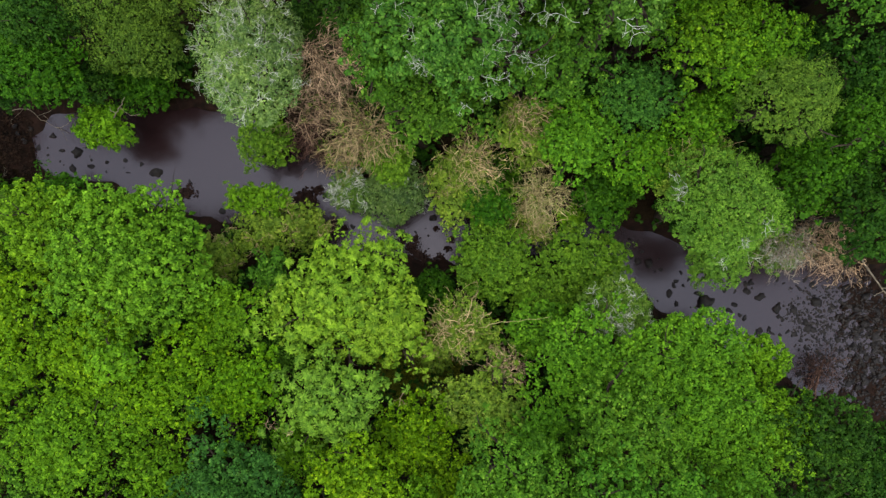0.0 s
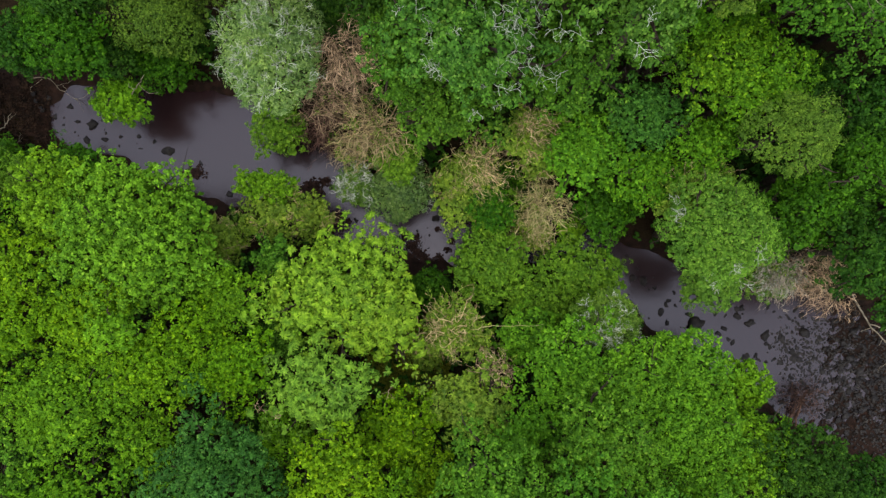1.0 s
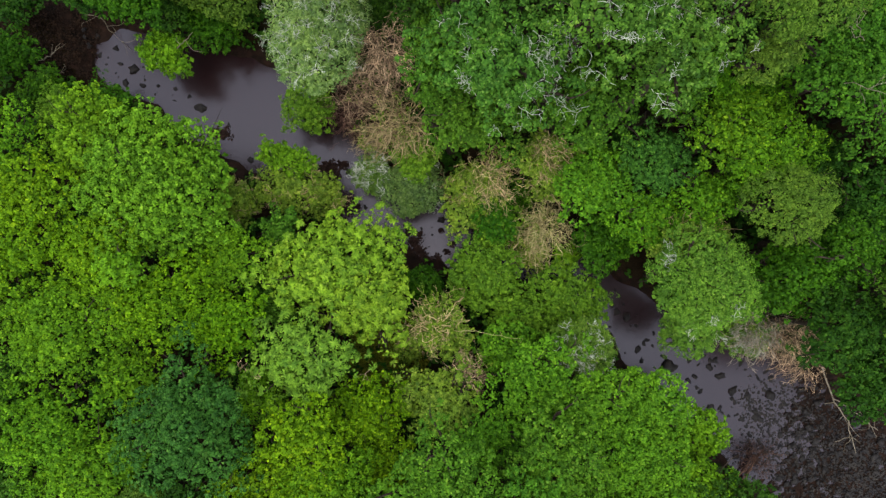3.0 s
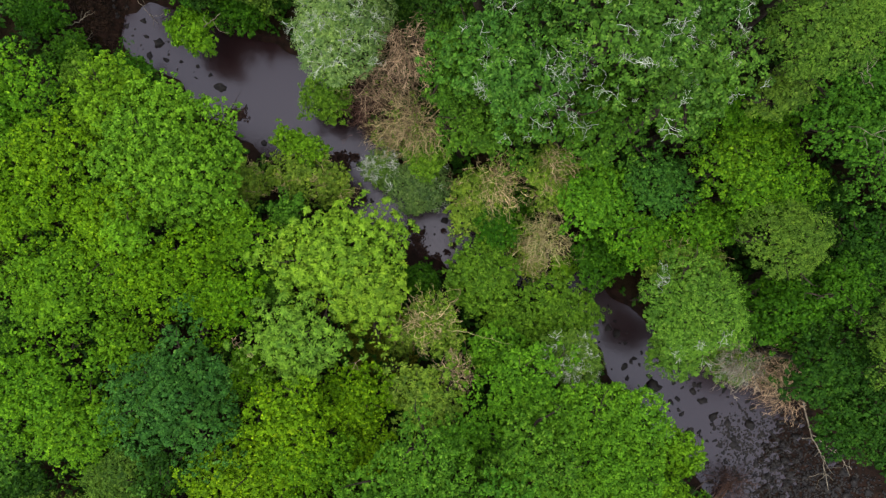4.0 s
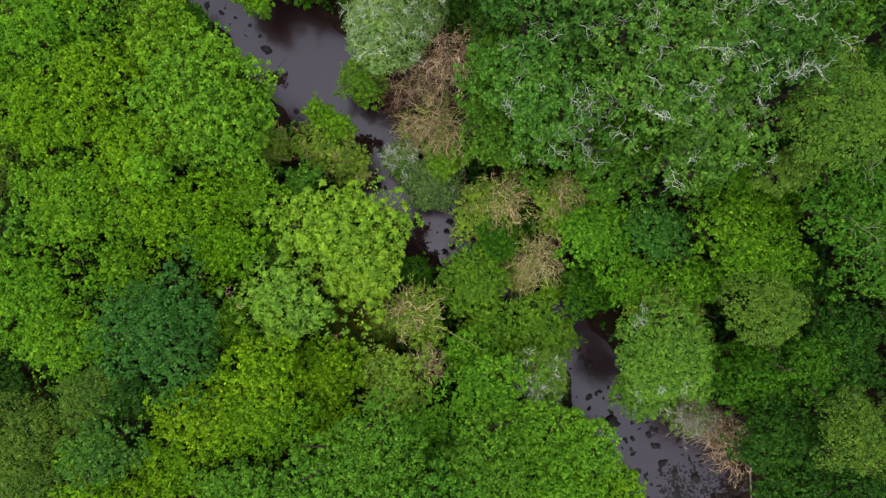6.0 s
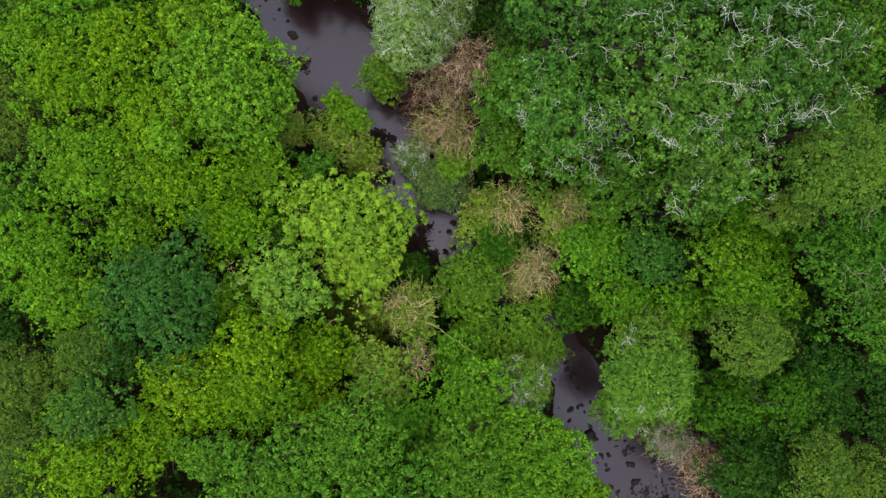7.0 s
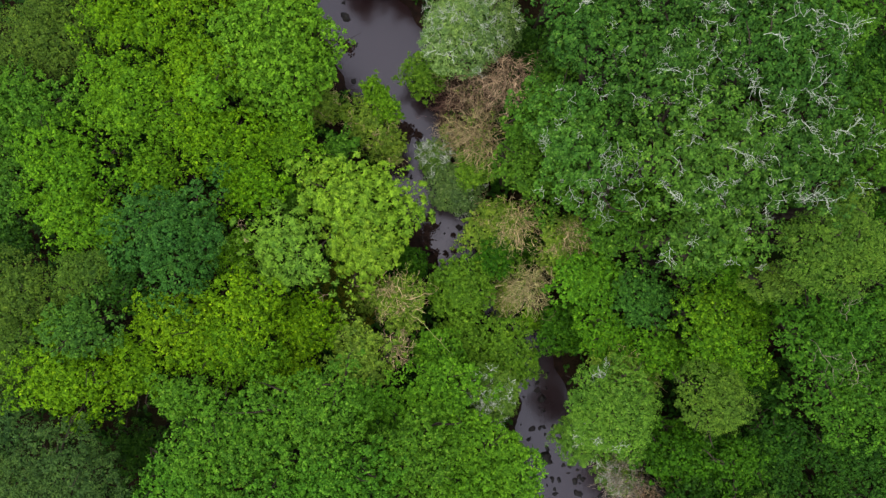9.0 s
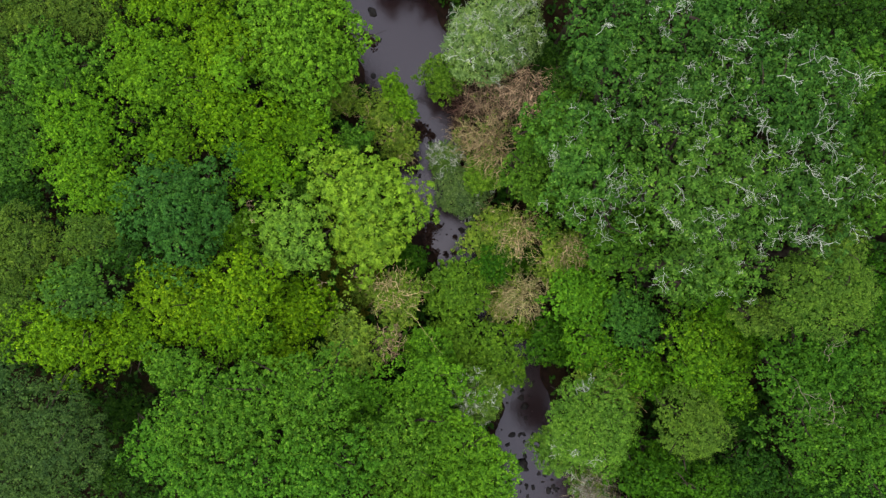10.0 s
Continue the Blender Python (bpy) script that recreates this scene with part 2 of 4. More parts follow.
def land(x, y):
    off, _, _ = stream_offset(x, y)
    off = off + 0.35 * wave(x, y, 0.9, 1) + 0.18 * wave(x, y, 2.6, 4)
    bank = np.clip(off, 0, 1.6)
    z = np.where(off > 0, 0.05 + 0.62 * np.sin(bank / 1.6 * math.pi / 2), np.maximum(off * 0.75, -0.55))
    z = z + np.where(off > 1.0, 0.22 * wave(x, y, 0.35, 2) + np.clip(off - 2, 0, 60) * 0.012, 0)
    # the stony bar downstream, only just awash
    bar = np.clip((x + 1.3 * wave(x, y, 1.1, 9) - 20.0) / 5.5, 0, 1) * np.clip((60 - x) / 20, 0, 1) * 0.95
    z = np.where(off < 0.3, z + bar * (-0.06 + 0.04 * wave(x, y, 2.3, 3) + 0.08 * wave(x, y, 6.1, 5) + 0.04 * wave(x, y, 1.1, 6) + 0.04 * wave(x, y, 9.0, 2) + 0.17 * np.clip((x - 24.0) / 5, 0, 1) - z), z)
    # mud and stones by the upstream corner
    mud = np.exp(-(((x + 28.6) / 2.6) ** 2 + ((y - 6.0) / 3.0) ** 2))
    mud = mud + np.exp(-(((x + 26.6) / 1.7) ** 2 + ((y - 8.0) / 0.9) ** 2)) * 0.75
    return z + np.clip(mud * 1.5, 0, 1) * (0.62 + 0.1 * wave(x, y, 3.1, 7)) * (z < 0.5)


def land_at(x, y):
    return float(land(np.array([x]), np.array([y]))[0])


def build_ground():
    out = 42 * 1.25 ** np.arange(1, 20)
    ax = np.concatenate([-out[::-1], np.arange(-42, 42.01, 0.3), out])
    ay = np.concatenate([-out[::-1], np.arange(-42, -14, 0.8), np.arange(-13.6, 14.5, 0.24), np.arange(15, 42.1, 0.8), out])
    x, y = np.meshgrid(ax, ay, indexing="ij")
    z = land(x, y)
    n = len(ay)
    i, j = np.meshgrid(np.arange(len(ax) - 1), np.arange(n - 1), indexing="ij")
    f = np.stack([i * n + j, (i + 1) * n + j, (i + 1) * n + j + 1, i * n + j + 1], -1).reshape(-1, 4)
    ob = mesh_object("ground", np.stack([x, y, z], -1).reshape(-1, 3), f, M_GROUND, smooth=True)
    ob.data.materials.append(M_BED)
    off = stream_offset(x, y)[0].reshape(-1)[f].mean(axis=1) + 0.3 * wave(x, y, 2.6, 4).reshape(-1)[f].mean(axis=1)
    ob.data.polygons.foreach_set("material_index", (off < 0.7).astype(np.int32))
    tagged(ob, "dark damp woodland floor with leaf litter and a sunken stream bed", "ground", kind="structure")
    ax, ay = np.arange(-80, 80.1, 1.0), np.arange(-36, 30.1, 1.0)
    x, y = np.meshgrid(ax, ay, indexing="ij")
    n = len(ay)
    i, j = np.meshgrid(np.arange(len(ax) - 1), np.arange(n - 1), indexing="ij")
    f = np.stack([i * n + j, (i + 1) * n + j, (i + 1) * n + j + 1, i * n + j + 1], -1).reshape(-1, 4)
    keep = stream_offset(x, y)[0].reshape(-1)[f].min(axis=1) < 2.0
    v = np.stack([x, y, np.zeros_like(x)], -1).reshape(-1, 3)
    ob = mesh_object("water", v, f[keep], M_WATER)
    tagged(ob, "dark peaty stream water with a smooth grey sky sheen", "water", kind="structure")


build_ground()


def build_undergrowth():
    """Brambles, ferns and low leaves between the stems."""
    rng = np.random.default_rng(5)
    x, y = rng.uniform(-37, 37, 12000), rng.uniform(-37, 37, 12000)
    keep = (stream_offset(x, y)[0] > 0.5) & (np.hypot(x, y) < 42) & (np.hypot((x + 28.6) / 2.6, (y - 5.6) / 3.0) > 1)
    keep &= (np.sin(x * 0.9) + np.sin(y * 1.1 + x * 0.3)) > -1.6
    x, y = x[keep], y[keep]
    z = land(x, y) + rng.uniform(0.1, 0.7, len(x))
    up = np.tile(np.array([[0, 0, 1.0]]), (len(x), 1))
    v, f = leaves(rng, np.stack([x, y, z], -1), up, 6, 0.46, 0.26, 0.45, "broad")
    ob = mesh_object("undergrowth", v, f, LEAF["darkg"])
    tagged(ob, "dark green brambles and ferns on the woodland floor", "undergrowth", kind="stuff")

# ---- trees ----
KIND = {}


def species(name, length, width, space, per, boughs, gap, style, leaf):
    """Leaf length and width, distance between leaf tufts, leaves per tuft, boughs per 10 square metres, gaps, the way that
    leaves sit, and the leaf material."""
    KIND[name] = (length, width, space, per, boughs, gap, style, leaf)


species("syc", 0.155, 0.1, 0.34, 19, 7.0, 0.02, "broad", "syc")
species("lime", 0.17, 0.105, 0.38, 17, 7.0, 0.08, "broad", "lime")
species("limeo", 0.15, 0.088, 0.34, 18, 6.0, 0.04, "broad", "limeo")
species("oak", 0.14, 0.076, 0.33, 17, 8.0, 0.04, "broad", "oak")
species("oak2", 0.14, 0.076, 0.33, 17, 8.0, 0.04, "broad", "oak2")
species("oakr", 0.148, 0.082, 0.36, 19, 6.0, 0.08, "broad", "oakr")
species("gold", 0.14, 0.076, 0.33, 17, 8.0, 0.05, "broad", "gold")
species("dark", 0.135, 0.075, 0.33, 20, 6.0, 0.0, "broad", "dark")
species("darkg", 0.155, 0.09, 0.38, 17, 5.0, 0.05, "broad", "darkg")
species("green", 0.145, 0.084, 0.37, 19, 6.0, 0.06, "broad", "green")
species("green2", 0.15, 0.088, 0.37, 18, 6.0, 0.03, "broad", "green2")
species("clump", 0.15, 0.09, 0.35, 19, 6.0, 0.03, "broad", "clump")
species("clump2", 0.15, 0.09, 0.36, 18, 6.0, 0.05, "broad", "clump2")
species("ash", 0.26, 0.058, 0.54, 38, 5.5, 0.0, "rosette", "ash")
species("ashd", 0.26, 0.058, 0.56, 36, 5.5, 0.05, "rosette", "ashd")
species("ashd2", 0.22, 0.066, 0.48, 26, 5.0, 0.05, "rosette", "scrub")
species("olive", 0.1, 0.06, 0.31, 23, 5.0, 0.0, "soft", "olive")
species("grey", 0.1, 0.06, 0.31, 23, 5.0, 0.0, "soft", "grey")
species("willow", 0.11, 0.044, 0.30, 24, 5.0, 0.0, "soft", "willow")
species("willow2", 0.11, 0.046, 0.28, 22, 5.0, 0.03, "soft", "willow2")
species("fine", 0.085, 0.042, 0.27, 26, 4.0, 0.0, "soft", "fine")
species("round", 0.1, 0.052, 0.28, 22, 5.0, 0.0, "soft", "round")
species("shrub", 0.115, 0.072, 0.29, 20, 6.0, 0.0, "broad", "shrub")
species("shrub2", 0.125, 0.084, 0.31, 18, 6.0, 0.0, "broad", "green2")
species("scrub", 0.12, 0.06, 0.30, 18, 6.0, 0.1, "broad", "scrub")
species("lich", 0.11, 0.06, 0.28, 20, 5.0, 0.0, "soft", "lich")
species("loak", 0.145, 0.08, 0.37, 22, 7.0, 0.05, "broad", "loak")
species("loak2", 0.145, 0.08, 0.37, 22, 7.0, 0.05, "broad", "loakd")
species("bluish", 0.15, 0.078, 0.34, 18, 6.0, 0.02, "broad", "bluish")


def crown_shape(rng, rx, ry, up, boughs, swell):
    """Directions of the boughs, and a function that gives the crown's surface along a direction."""
    b = rng.normal(size=(boughs, 3))
    b[:, 2] = np.abs(b[:, 2]) * 0.9
    b = unit(b)
    wide = rng.uniform(0.35, 0.6, boughs) * min(1.0, 3.2 / math.sqrt(boughs))
    high = rng.uniform(0.45, 1.0, boughs)
    ph = rng.uniform(0, 6.28, 3)

    def surface(d):
        ang = np.arccos(np.clip(d @ b.T, -1, 1))
        bump = np.clip(1 - (ang / (wide * (1.25 if swell > 0.3 else 1.6))) ** 2, 0, 1) * high
        lump = bump.max(axis=1)
        down = np.where(d[:, 2] < 0, 1.2, 1.0)
        az = np.arctan2(d[:, 1], d[:, 0])
        edge = 0.13 * np.sin(3 * az + ph[0]) + 0.1 * np.sin(5 * az + ph[1]) + 0.06 * np.sin(9 * az + ph[2])
        lump = lump + edge * (2.2 if swell > 0.3 else 1.4) * (1 - d[:, 2] ** 2) ** 2
        return np.stack([d[:, 0] * rx, d[:, 1] * ry, d[:, 2] * up * down], -1) * (0.98 - swell * 0.42 + swell * lump)[:, None], lump

    return b, surface


def leaves(rng, tuft, normal, per, length, width, radius, style):
    """Leaf blades, folded along the midrib, grouped in tufts. Returns vertices and faces."""
    n = len(tuft) * per
    c = np.repeat(tuft, per, axis=0)
    nn = np.repeat(normal, per, axis=0)
    size = np.repeat(rng.uniform(0.8, 1.2, len(tuft)), per) * rng.uniform(0.7, 1.2, n)
    up = np.array([0, 0, 1.0])
    o = unit(rng.normal(size=(n, 3)) + nn * 0.8)
    if style == "rosette":
        flat = unit(o - nn * (o * nn).sum(1, keepdims=True) * 0.9)
        ring = rng.uniform(0.15, 0.8, n)[:, None]
        pos = c + flat * radius * ring + nn * radius * (0.45 - 0.7 * ring ** 2)
        nl = unit(nn * 0.9 + up * 0.4 + flat * 0.35 * ring + rng.normal(size=(n, 3)) * 0.2)
        d = flat + rng.normal(size=(n, 3)) * 0.2
        droop = 0.2
    else:
        pos = c + o * radius * (rng.uniform(0.3, 1.0, n) ** 0.6)[:, None]
        nl = unit(o * 0.55 + nn * 0.3 + up * 0.5 + rng.normal(size=(n, 3)) * 0.4)
        d = o + rng.normal(size=(n, 3)) * 0.8
        droop = 0.12
    d = unit(d - nl * (d * nl).sum(1, keepdims=True))
    s = np.cross(nl, d)
    le, wi = (length * size)[:, None], (width * size)[:, None]
    v = np.empty((n, 4, 3))
    v[:, 0] = pos - d * le * 0.5
    v[:, 1] = pos - s * wi * 0.5 + nl * wi * 0.15 + d * le * 0.05
    v[:, 2] = pos + d * le * 0.5 - nl * le * droop
    v[:, 3] = pos + s * wi * 0.5 + nl * wi * 0.15 + d * le * 0.05
    return v.reshape(-1, 3), np.arange(n * 4).reshape(-1, 4)


def tuft_spots(rng, rx, ry, space):
    """Directions of leaf tufts spread evenly over the crown's top, seen from above."""
    nx, ny = int(rx / space) + 2, int(ry / space / 0.87) + 2
    i, j = np.meshgrid(np.arange(-nx, nx + 1), np.arange(-ny, ny + 1), indexing="ij")
    x = (i + 0.5 * (j % 2)).ravel() * space + rng.normal(size=i.size) * space * 0.2
    y = j.ravel() * space * 0.87 + rng.normal(size=i.size) * space * 0.2
    x, y = x / rx, y / ry
    k = x * x + y * y < 1
    return np.stack([x[k], y[k], np.sqrt(1 - x[k] ** 2 - y[k] ** 2)], -1)


def spray(rng, at, out, reach, count, thick):
    """A spray of crooked dead branches that fork twice."""
    paths = []
    for _ in range(count):
        d = unit(out + rng.normal(size=3) * 0.75)
        end = at + d * reach * rng.uniform(0.5, 1.0)
        p = crooked(rng, at, end, 6, 0.2)
        paths.append((p, np.linspace(thick, thick * 0.5, 6)))
        for k in (2, 3, 4):
            d2 = unit(d + rng.normal(size=3) * 0.8)
            q = crooked(rng, p[k], p[k] + d2 * reach * rng.uniform(0.2, 0.5), 4, 0.22)
            paths.append((q, np.linspace(thick * 0.65, thick * 0.35, 4)))
    return tubes(paths, 3)


def bare_bough(rng, a, b, thick):
    """A dead bough lying along the crown's top from a to b, sinuous, with forking side branches."""
    reach = np.linalg.norm(b - a)
    n = 9
    line = crooked(rng, a, b, n, 0.13)
    line += rng.normal(size=line.shape) * 0.035 * reach
    paths = [(line, np.linspace(thick, thick * 0.4, n))]
    ahead = unit(b - a)
    up = np.array([0, 0, 1.0])
    for k in range(2, n):
        hand = 1 if rng.random() < 0.5 else -1
        d = unit(ahead * rng.uniform(0.2, 0.9) + np.cross(up, ahead) * hand * rng.uniform(0.5, 1.1) + up * rng.uniform(-0.1, 0.35))
        q = crooked(rng, line[k], line[k] + d * reach * rng.uniform(0.22, 0.5), 5, 0.2)
        paths.append((q, np.linspace(thick * 0.62, thick * 0.32, 5)))
        for m in (2, 3):
            e = unit(d + rng.normal(size=3) * 0.75)
            paths.append((crooked(rng, q[m], q[m] + e * reach * rng.uniform(0.1, 0.22), 3, 0.2), np.linspace(thick * 0.45, thick * 0.28, 3)))
    return tubes(paths, 3)


build_undergrowth()


def build_grass():
    """Rank grass and moss in a small clearing."""
    rng = np.random.default_rng(8)
    n = 1300
    r, a = 2.6 * np.sqrt(rng.random(n)), rng.uniform(0, 6.28, n)
    x, y = -1.3 + r * np.cos(a), -7.3 + r * np.sin(a)
    z = land(x, y) + rng.uniform(0.1, 0.6, n)
    up = np.tile(np.array([[0, 0, 1.0]]), (n, 1))
    v, f = leaves(rng, np.stack([x, y, z], -1), up, 14, 0.34, 0.025, 0.22, "rosette")
    ob = mesh_object("grass", v, f, LEAF["grass"])
    tagged(ob, "dark olive rank grass and moss in a small clearing", "grass", kind="stuff")


build_grass()
TREES = []


def tree(x, y, z, rx, ry, turn, up, kind, label):
    """A tree or bush: the crown's middle, its half widths and turn, its height over the middle."""
    length, width, space, per, boughs, gap, style, leaf = KIND[kind]
    if "understorey" in label:
        space *= 1.2
    rng = np.random.default_rng(len(TREES) + 11)
    # the stem stands on firm ground: trees that reach over the water lean out from the bank
    off, cx, cy = stream_offset(np.array([x]), np.array([y]))
    bx, by = x, y
    if off[0] < 0.9:
        away = np.array([x - cx[0], y - cy[0]])
        away = away / (np.linalg.norm(away) + 1e-6)
        push = 0.9 - off[0]
        bx, by = x + away[0] * push, y + away[1] * push
    ground = land_at(bx, by)
    low = kind in ("shrub", "shrub2", "scrub", "lich", "willow2") or z + up < 4.6
    ob = thing("bush" if low else "tree", (bx, by, ground), label, "bush" if low else "tree", "trees and bushes of the wood")
    TREES.append(ob)
    shift = np.array([x - bx, y - by, z - ground])
    ca, sa = math.cos(radians(turn)), math.sin(radians(turn))
    spin = np.array([[ca, sa, 0], [-sa, ca, 0], [0, 0, 1.0]])
    area = math.pi * rx * ry
    nb = max(7, int(boughs * area / 10 * 1.3))
    soft = style == "soft"
    b, surface = crown_shape(rng, rx, ry, up, nb, (0.24 if leaf in ("fine", "willow") else 0.36) if soft else 0.4 if leaf == "syc" else 0.56)
    # the crown: an outer coat of leaf tufts, and two thinner ones inside
    roof = tuft_spots(rng, rx, ry, space)
    rim = int(len(roof) * 0.25)
    a, h = rng.uniform(0, 2 * math.pi, rim), rng.uniform(-0.3, 0.25, rim)
    side = np.stack([np.sqrt(1 - h * h) * np.cos(a), np.sqrt(1 - h * h) * np.sin(a), h], -1)
    d = np.concatenate([roof, side])
    p, lump = surface(d)
    # tufts gather in clumps with creases between them
    crease = wave(p[:, 0], p[:, 1], 5.2, rng.uniform(0, 6)) + 0.35 * wave(p[:, 0], p[:, 1], 11.0, rng.uniform(0, 6))
    p[:, 2] += (0.14 if soft else 0.42) * crease * min(1.0, up)
    hole = np.sin(d[:, 0] * 5.1 + rng.uniform(0, 6)) * np.sin(d[:, 1] * 4.7 + rng.uniform(0, 6)) + 0.6 * np.sin(d[:, 0] * 11 + d[:, 1] * 9)
    keep = ~((hole > 1.6 - 1.6 * gap) & (rng.random(len(d)) > 0.25))
    keep &= (crease > (-0.75 if soft else -0.5)) | (rng.random(len(d)) > 0.75)
    scale = np.array([rx, ry, up])
    nrm = unit(d / scale * up + np.array([0, 0, 0.35]))
    outer = p[keep] + nrm[keep] * rng.normal(size=keep.sum())[:, None] * (0.1 if soft else 0.17)
    coats = [leaves(rng, outer @ spin, nrm[keep] @ spin, per, length, width, space * (0.85 if soft else 0.55), "rosette" if style == "rosette" else "broad")]
    for low_, high_, gap_, blades, big in ((0.74, 0.86, 0.42, 8, 0.2), (0.45, 0.68, 0.6, 7, 0.36)):
        e = tuft_spots(rng, rx, ry, gap_)
        if gap_ < 0.5:
            e = np.concatenate([e, side[: int(len(e) * 0.5)]])
        q = surface(e)[0] * rng.uniform(low_, high_, len(e))[:, None] * np.array([1.1, 1.1, 1.0])
        coats.append(leaves(rng, q @ spin, unit(e / scale * up + np.array([0, 0, 0.35])) @ spin, blades, big, big * 0.66, 0.34, "broad"))
    if off[0] < 4:
        # leafy underside of the crowns that hang over the water
        e = tuft_spots(rng, rx, ry, 0.6)
        q = e * np.array([rx * 0.92, ry * 0.92, -0.25 * up]) - np.array([0, 0, 0.15])
        coats.append(leaves(rng, q @ spin, np.tile(np.array([[0, 0, 1.0]]), (len(e), 1)), 7, 0.36, 0.24, 0.36, "broad"))
    base = np.cumsum([0] + [len(v) for v, _ in coats])
    part("crown", (np.concatenate([v for v, _ in coats]) + shift, np.concatenate([f + k for (_, f), k in zip(coats, base)])), LEAF[leaf], ob)
    # stem and limbs
    fork = shift + np.array([0, 0, -up * (0.45 if not low else 0.9)])
    fork[2] = max(fork[2], 0.35)
    thick = 0.05 + 0.02 * (z + up) if not low else 0.05
    trunk = crooked(rng, (0, 0, -0.15), fork, 7, 0.05)
    part("trunk", tubes([(trunk, np.linspace(thick * 1.25, thick * 0.6, 7))], 8), M_BARK, ob, smooth=True)
    pick = b[rng.permutation(len(b))[:6 if not low else 4]]
    ends, _ = surface(pick)
    for e in ends @ spin:
        end = e * 0.78 + shift
        mid = crooked(rng, fork, end, 6, 0.1)
        paths = [(mid, np.linspace(thick * 0.5, 0.015, 6))]
        for k in (2, 3, 4):
            tip = mid[k] + (end - fork) * 0.3 + rng.normal(size=3) * 0.35 * up
            paths.append((crooked(rng, mid[k], tip, 4, 0.12), np.linspace(thick * 0.22, 0.008, 4)))
        part("limb", tubes(paths, 4), M_BARK, ob)
    # dead wood standing out of the crown
    boughs_bare = {"loak": int(area * 1.05), "loak2": int(area * 0.85)}.get(kind, 0)
    if boughs_bare:
        nests = unit(rng.normal(size=(max(3, boughs_bare // 2), 3)) * np.array([1, 1, 0.3]) + np.array([0, 0, 1.0]))
        for i in range(boughs_bare):
            u = unit(nests[i % len(nests)] + rng.normal(size=3) * 0.13)
            turn_ = rng.uniform(0, 2 * math.pi)
            w = unit(u + np.array([math.cos(turn_), math.sin(turn_), 0.0]) * rng.uniform(0.14, 0.4))
            w[2] = max(w[2], 0.1)
            ends_, _ = surface(np.stack([u, w]))
            ends_ = ends_ * np.array([[1.0], [1.03]]) + np.array([[0, 0, 0.08], [0, 0, 0.28]])
            ends_ = ends_ @ spin + shift
            part("dead_branch", bare_bough(rng, ends_[0], ends_[1], rng.uniform(0.009, 0.016)), M_LICHEN, ob, "pale lichened dead branches")
    dead = {"willow": (int(area * 2.0), 0.75, 4, 0.012, M_LICHEN, "whitish lichened twigs"),
            "willow2": (9, 0.6, 6, 0.011, M_LICHEN, "whitish lichened twigs"),
            "lich": (40, 0.65, 4, 0.015, M_LICHEN, "pale lichened dead twigs"),
            "round": (5, 0.6, 6, 0.014, M_LICHEN, "pale lichened dead twigs"),
            "scrub": (int(area * 0.8) + 2, 0.8, 5, 0.013, M_TAN, "dry tan twigs"),
            "ashd": (3, 0.6, 4, 0.016, M_BROWN, "dry brown twigs")}.get(kind)
    if dead:
        count, reach, arms, w, material, text = dead
        dd = rng.normal(size=(count, 3))
        dd[:, 2] = np.abs(dd[:, 2]) + (1.1 if kind == "lich" else 0.35)
        dd = unit(dd)
        pts, _ = surface(dd)
        for q, o in zip(pts @ spin, dd @ spin):
            o = unit(o * np.array([1, 1, 0.45]) + rng.normal(size=3) * np.array([0.5, 0.5, 0]))
            part("dead_branch", spray(rng, q * 1.0 + shift, o, reach * rng.uniform(0.5, 1.4), arms, w), material, ob, text)
    return ob


tree(-15.5, -0.9, 8.1, 4.15, 4.1, 0, 2.40, "syc", "big full-crowned broad-leaved sycamore in fresh mid-green leaf beside the stream")
tree(-20.0, 0.5, 7.5, 2.38, 2.83, 0, 1.55, "lime", "light-green broad-leaved tree leaning against a big sycamore")
tree(-22.2, -6.4, 8.0, 3.47, 3.16, 31, 1.77, "oak", "yellow-green oak with a closed leafy crown in the wood")
tree(-17.0, -5.2, 8.4, 2.78, 2.29, 31, 1.37, "oak", "yellow-green oak with a closed leafy crown in the wood")
tree(-13.7, -6.8, 8.0, 3.47, 2.48, 31, 1.59, "oak", "yellow-green oak with a closed leafy crown in the wood")
tree(-18.3, -9.7, 8.0, 3.79, 2.81, 31, 1.77, "oak2", "fresh green oak with small dense leaf tufts")
tree(-10.0, -7.0, 7.9, 2.45, 2.2, 31, 1.11, "oak", "small yellow-green oak beside a dark blue-green tree")
tree(-17.6, -15.2, 7.9, 3.31, 2.81, 31, 1.64, "oak2", "fresh green oak with small dense leaf tufts")
tree(-14.4, -16.3, 7.6, 3.32, 2.49, 31, 1.55, "oak2", "fresh green oak with small dense leaf tufts")
tree(-11.1, -3.7, 7.0, 2.38, 2.04, 31, 1.15, "oak2", "fresh green oak with small dense leaf tufts")
tree(-21.2, -3.0, 8.6, 2.28, 1.96, 31, 1.15, "oak", "yellow-green oak with a closed leafy crown in the wood")
tree(-25.7, -1.9, 7.6, 3.69, 3.38, 31, 1.86, "oak2", "fresh green oak with small dense leaf tufts")
tree(-14.9, -5.3, 10.3, 1.13, 0.97, 0, 0.69, "lime", "small bright-green sapling rising between oak crowns")
tree(-9.6, -11.8, 9.8, 3.48, 3.48, 31, 1.98, "dark", "dark blue-green round-crowned tree standing among yellow-green oaks")
tree(-5.4, -7.6, 8.1, 3.02, 2.63, 31, 1.52, "ashd", "dusky pale-green ash with feathery leaf rosettes")
tree(-5.2, -2.4, 7.3, 4.31, 2.76, 31, 1.86, "ash", "bright yellow-green ash with feathery leaf rosettes by the stream")
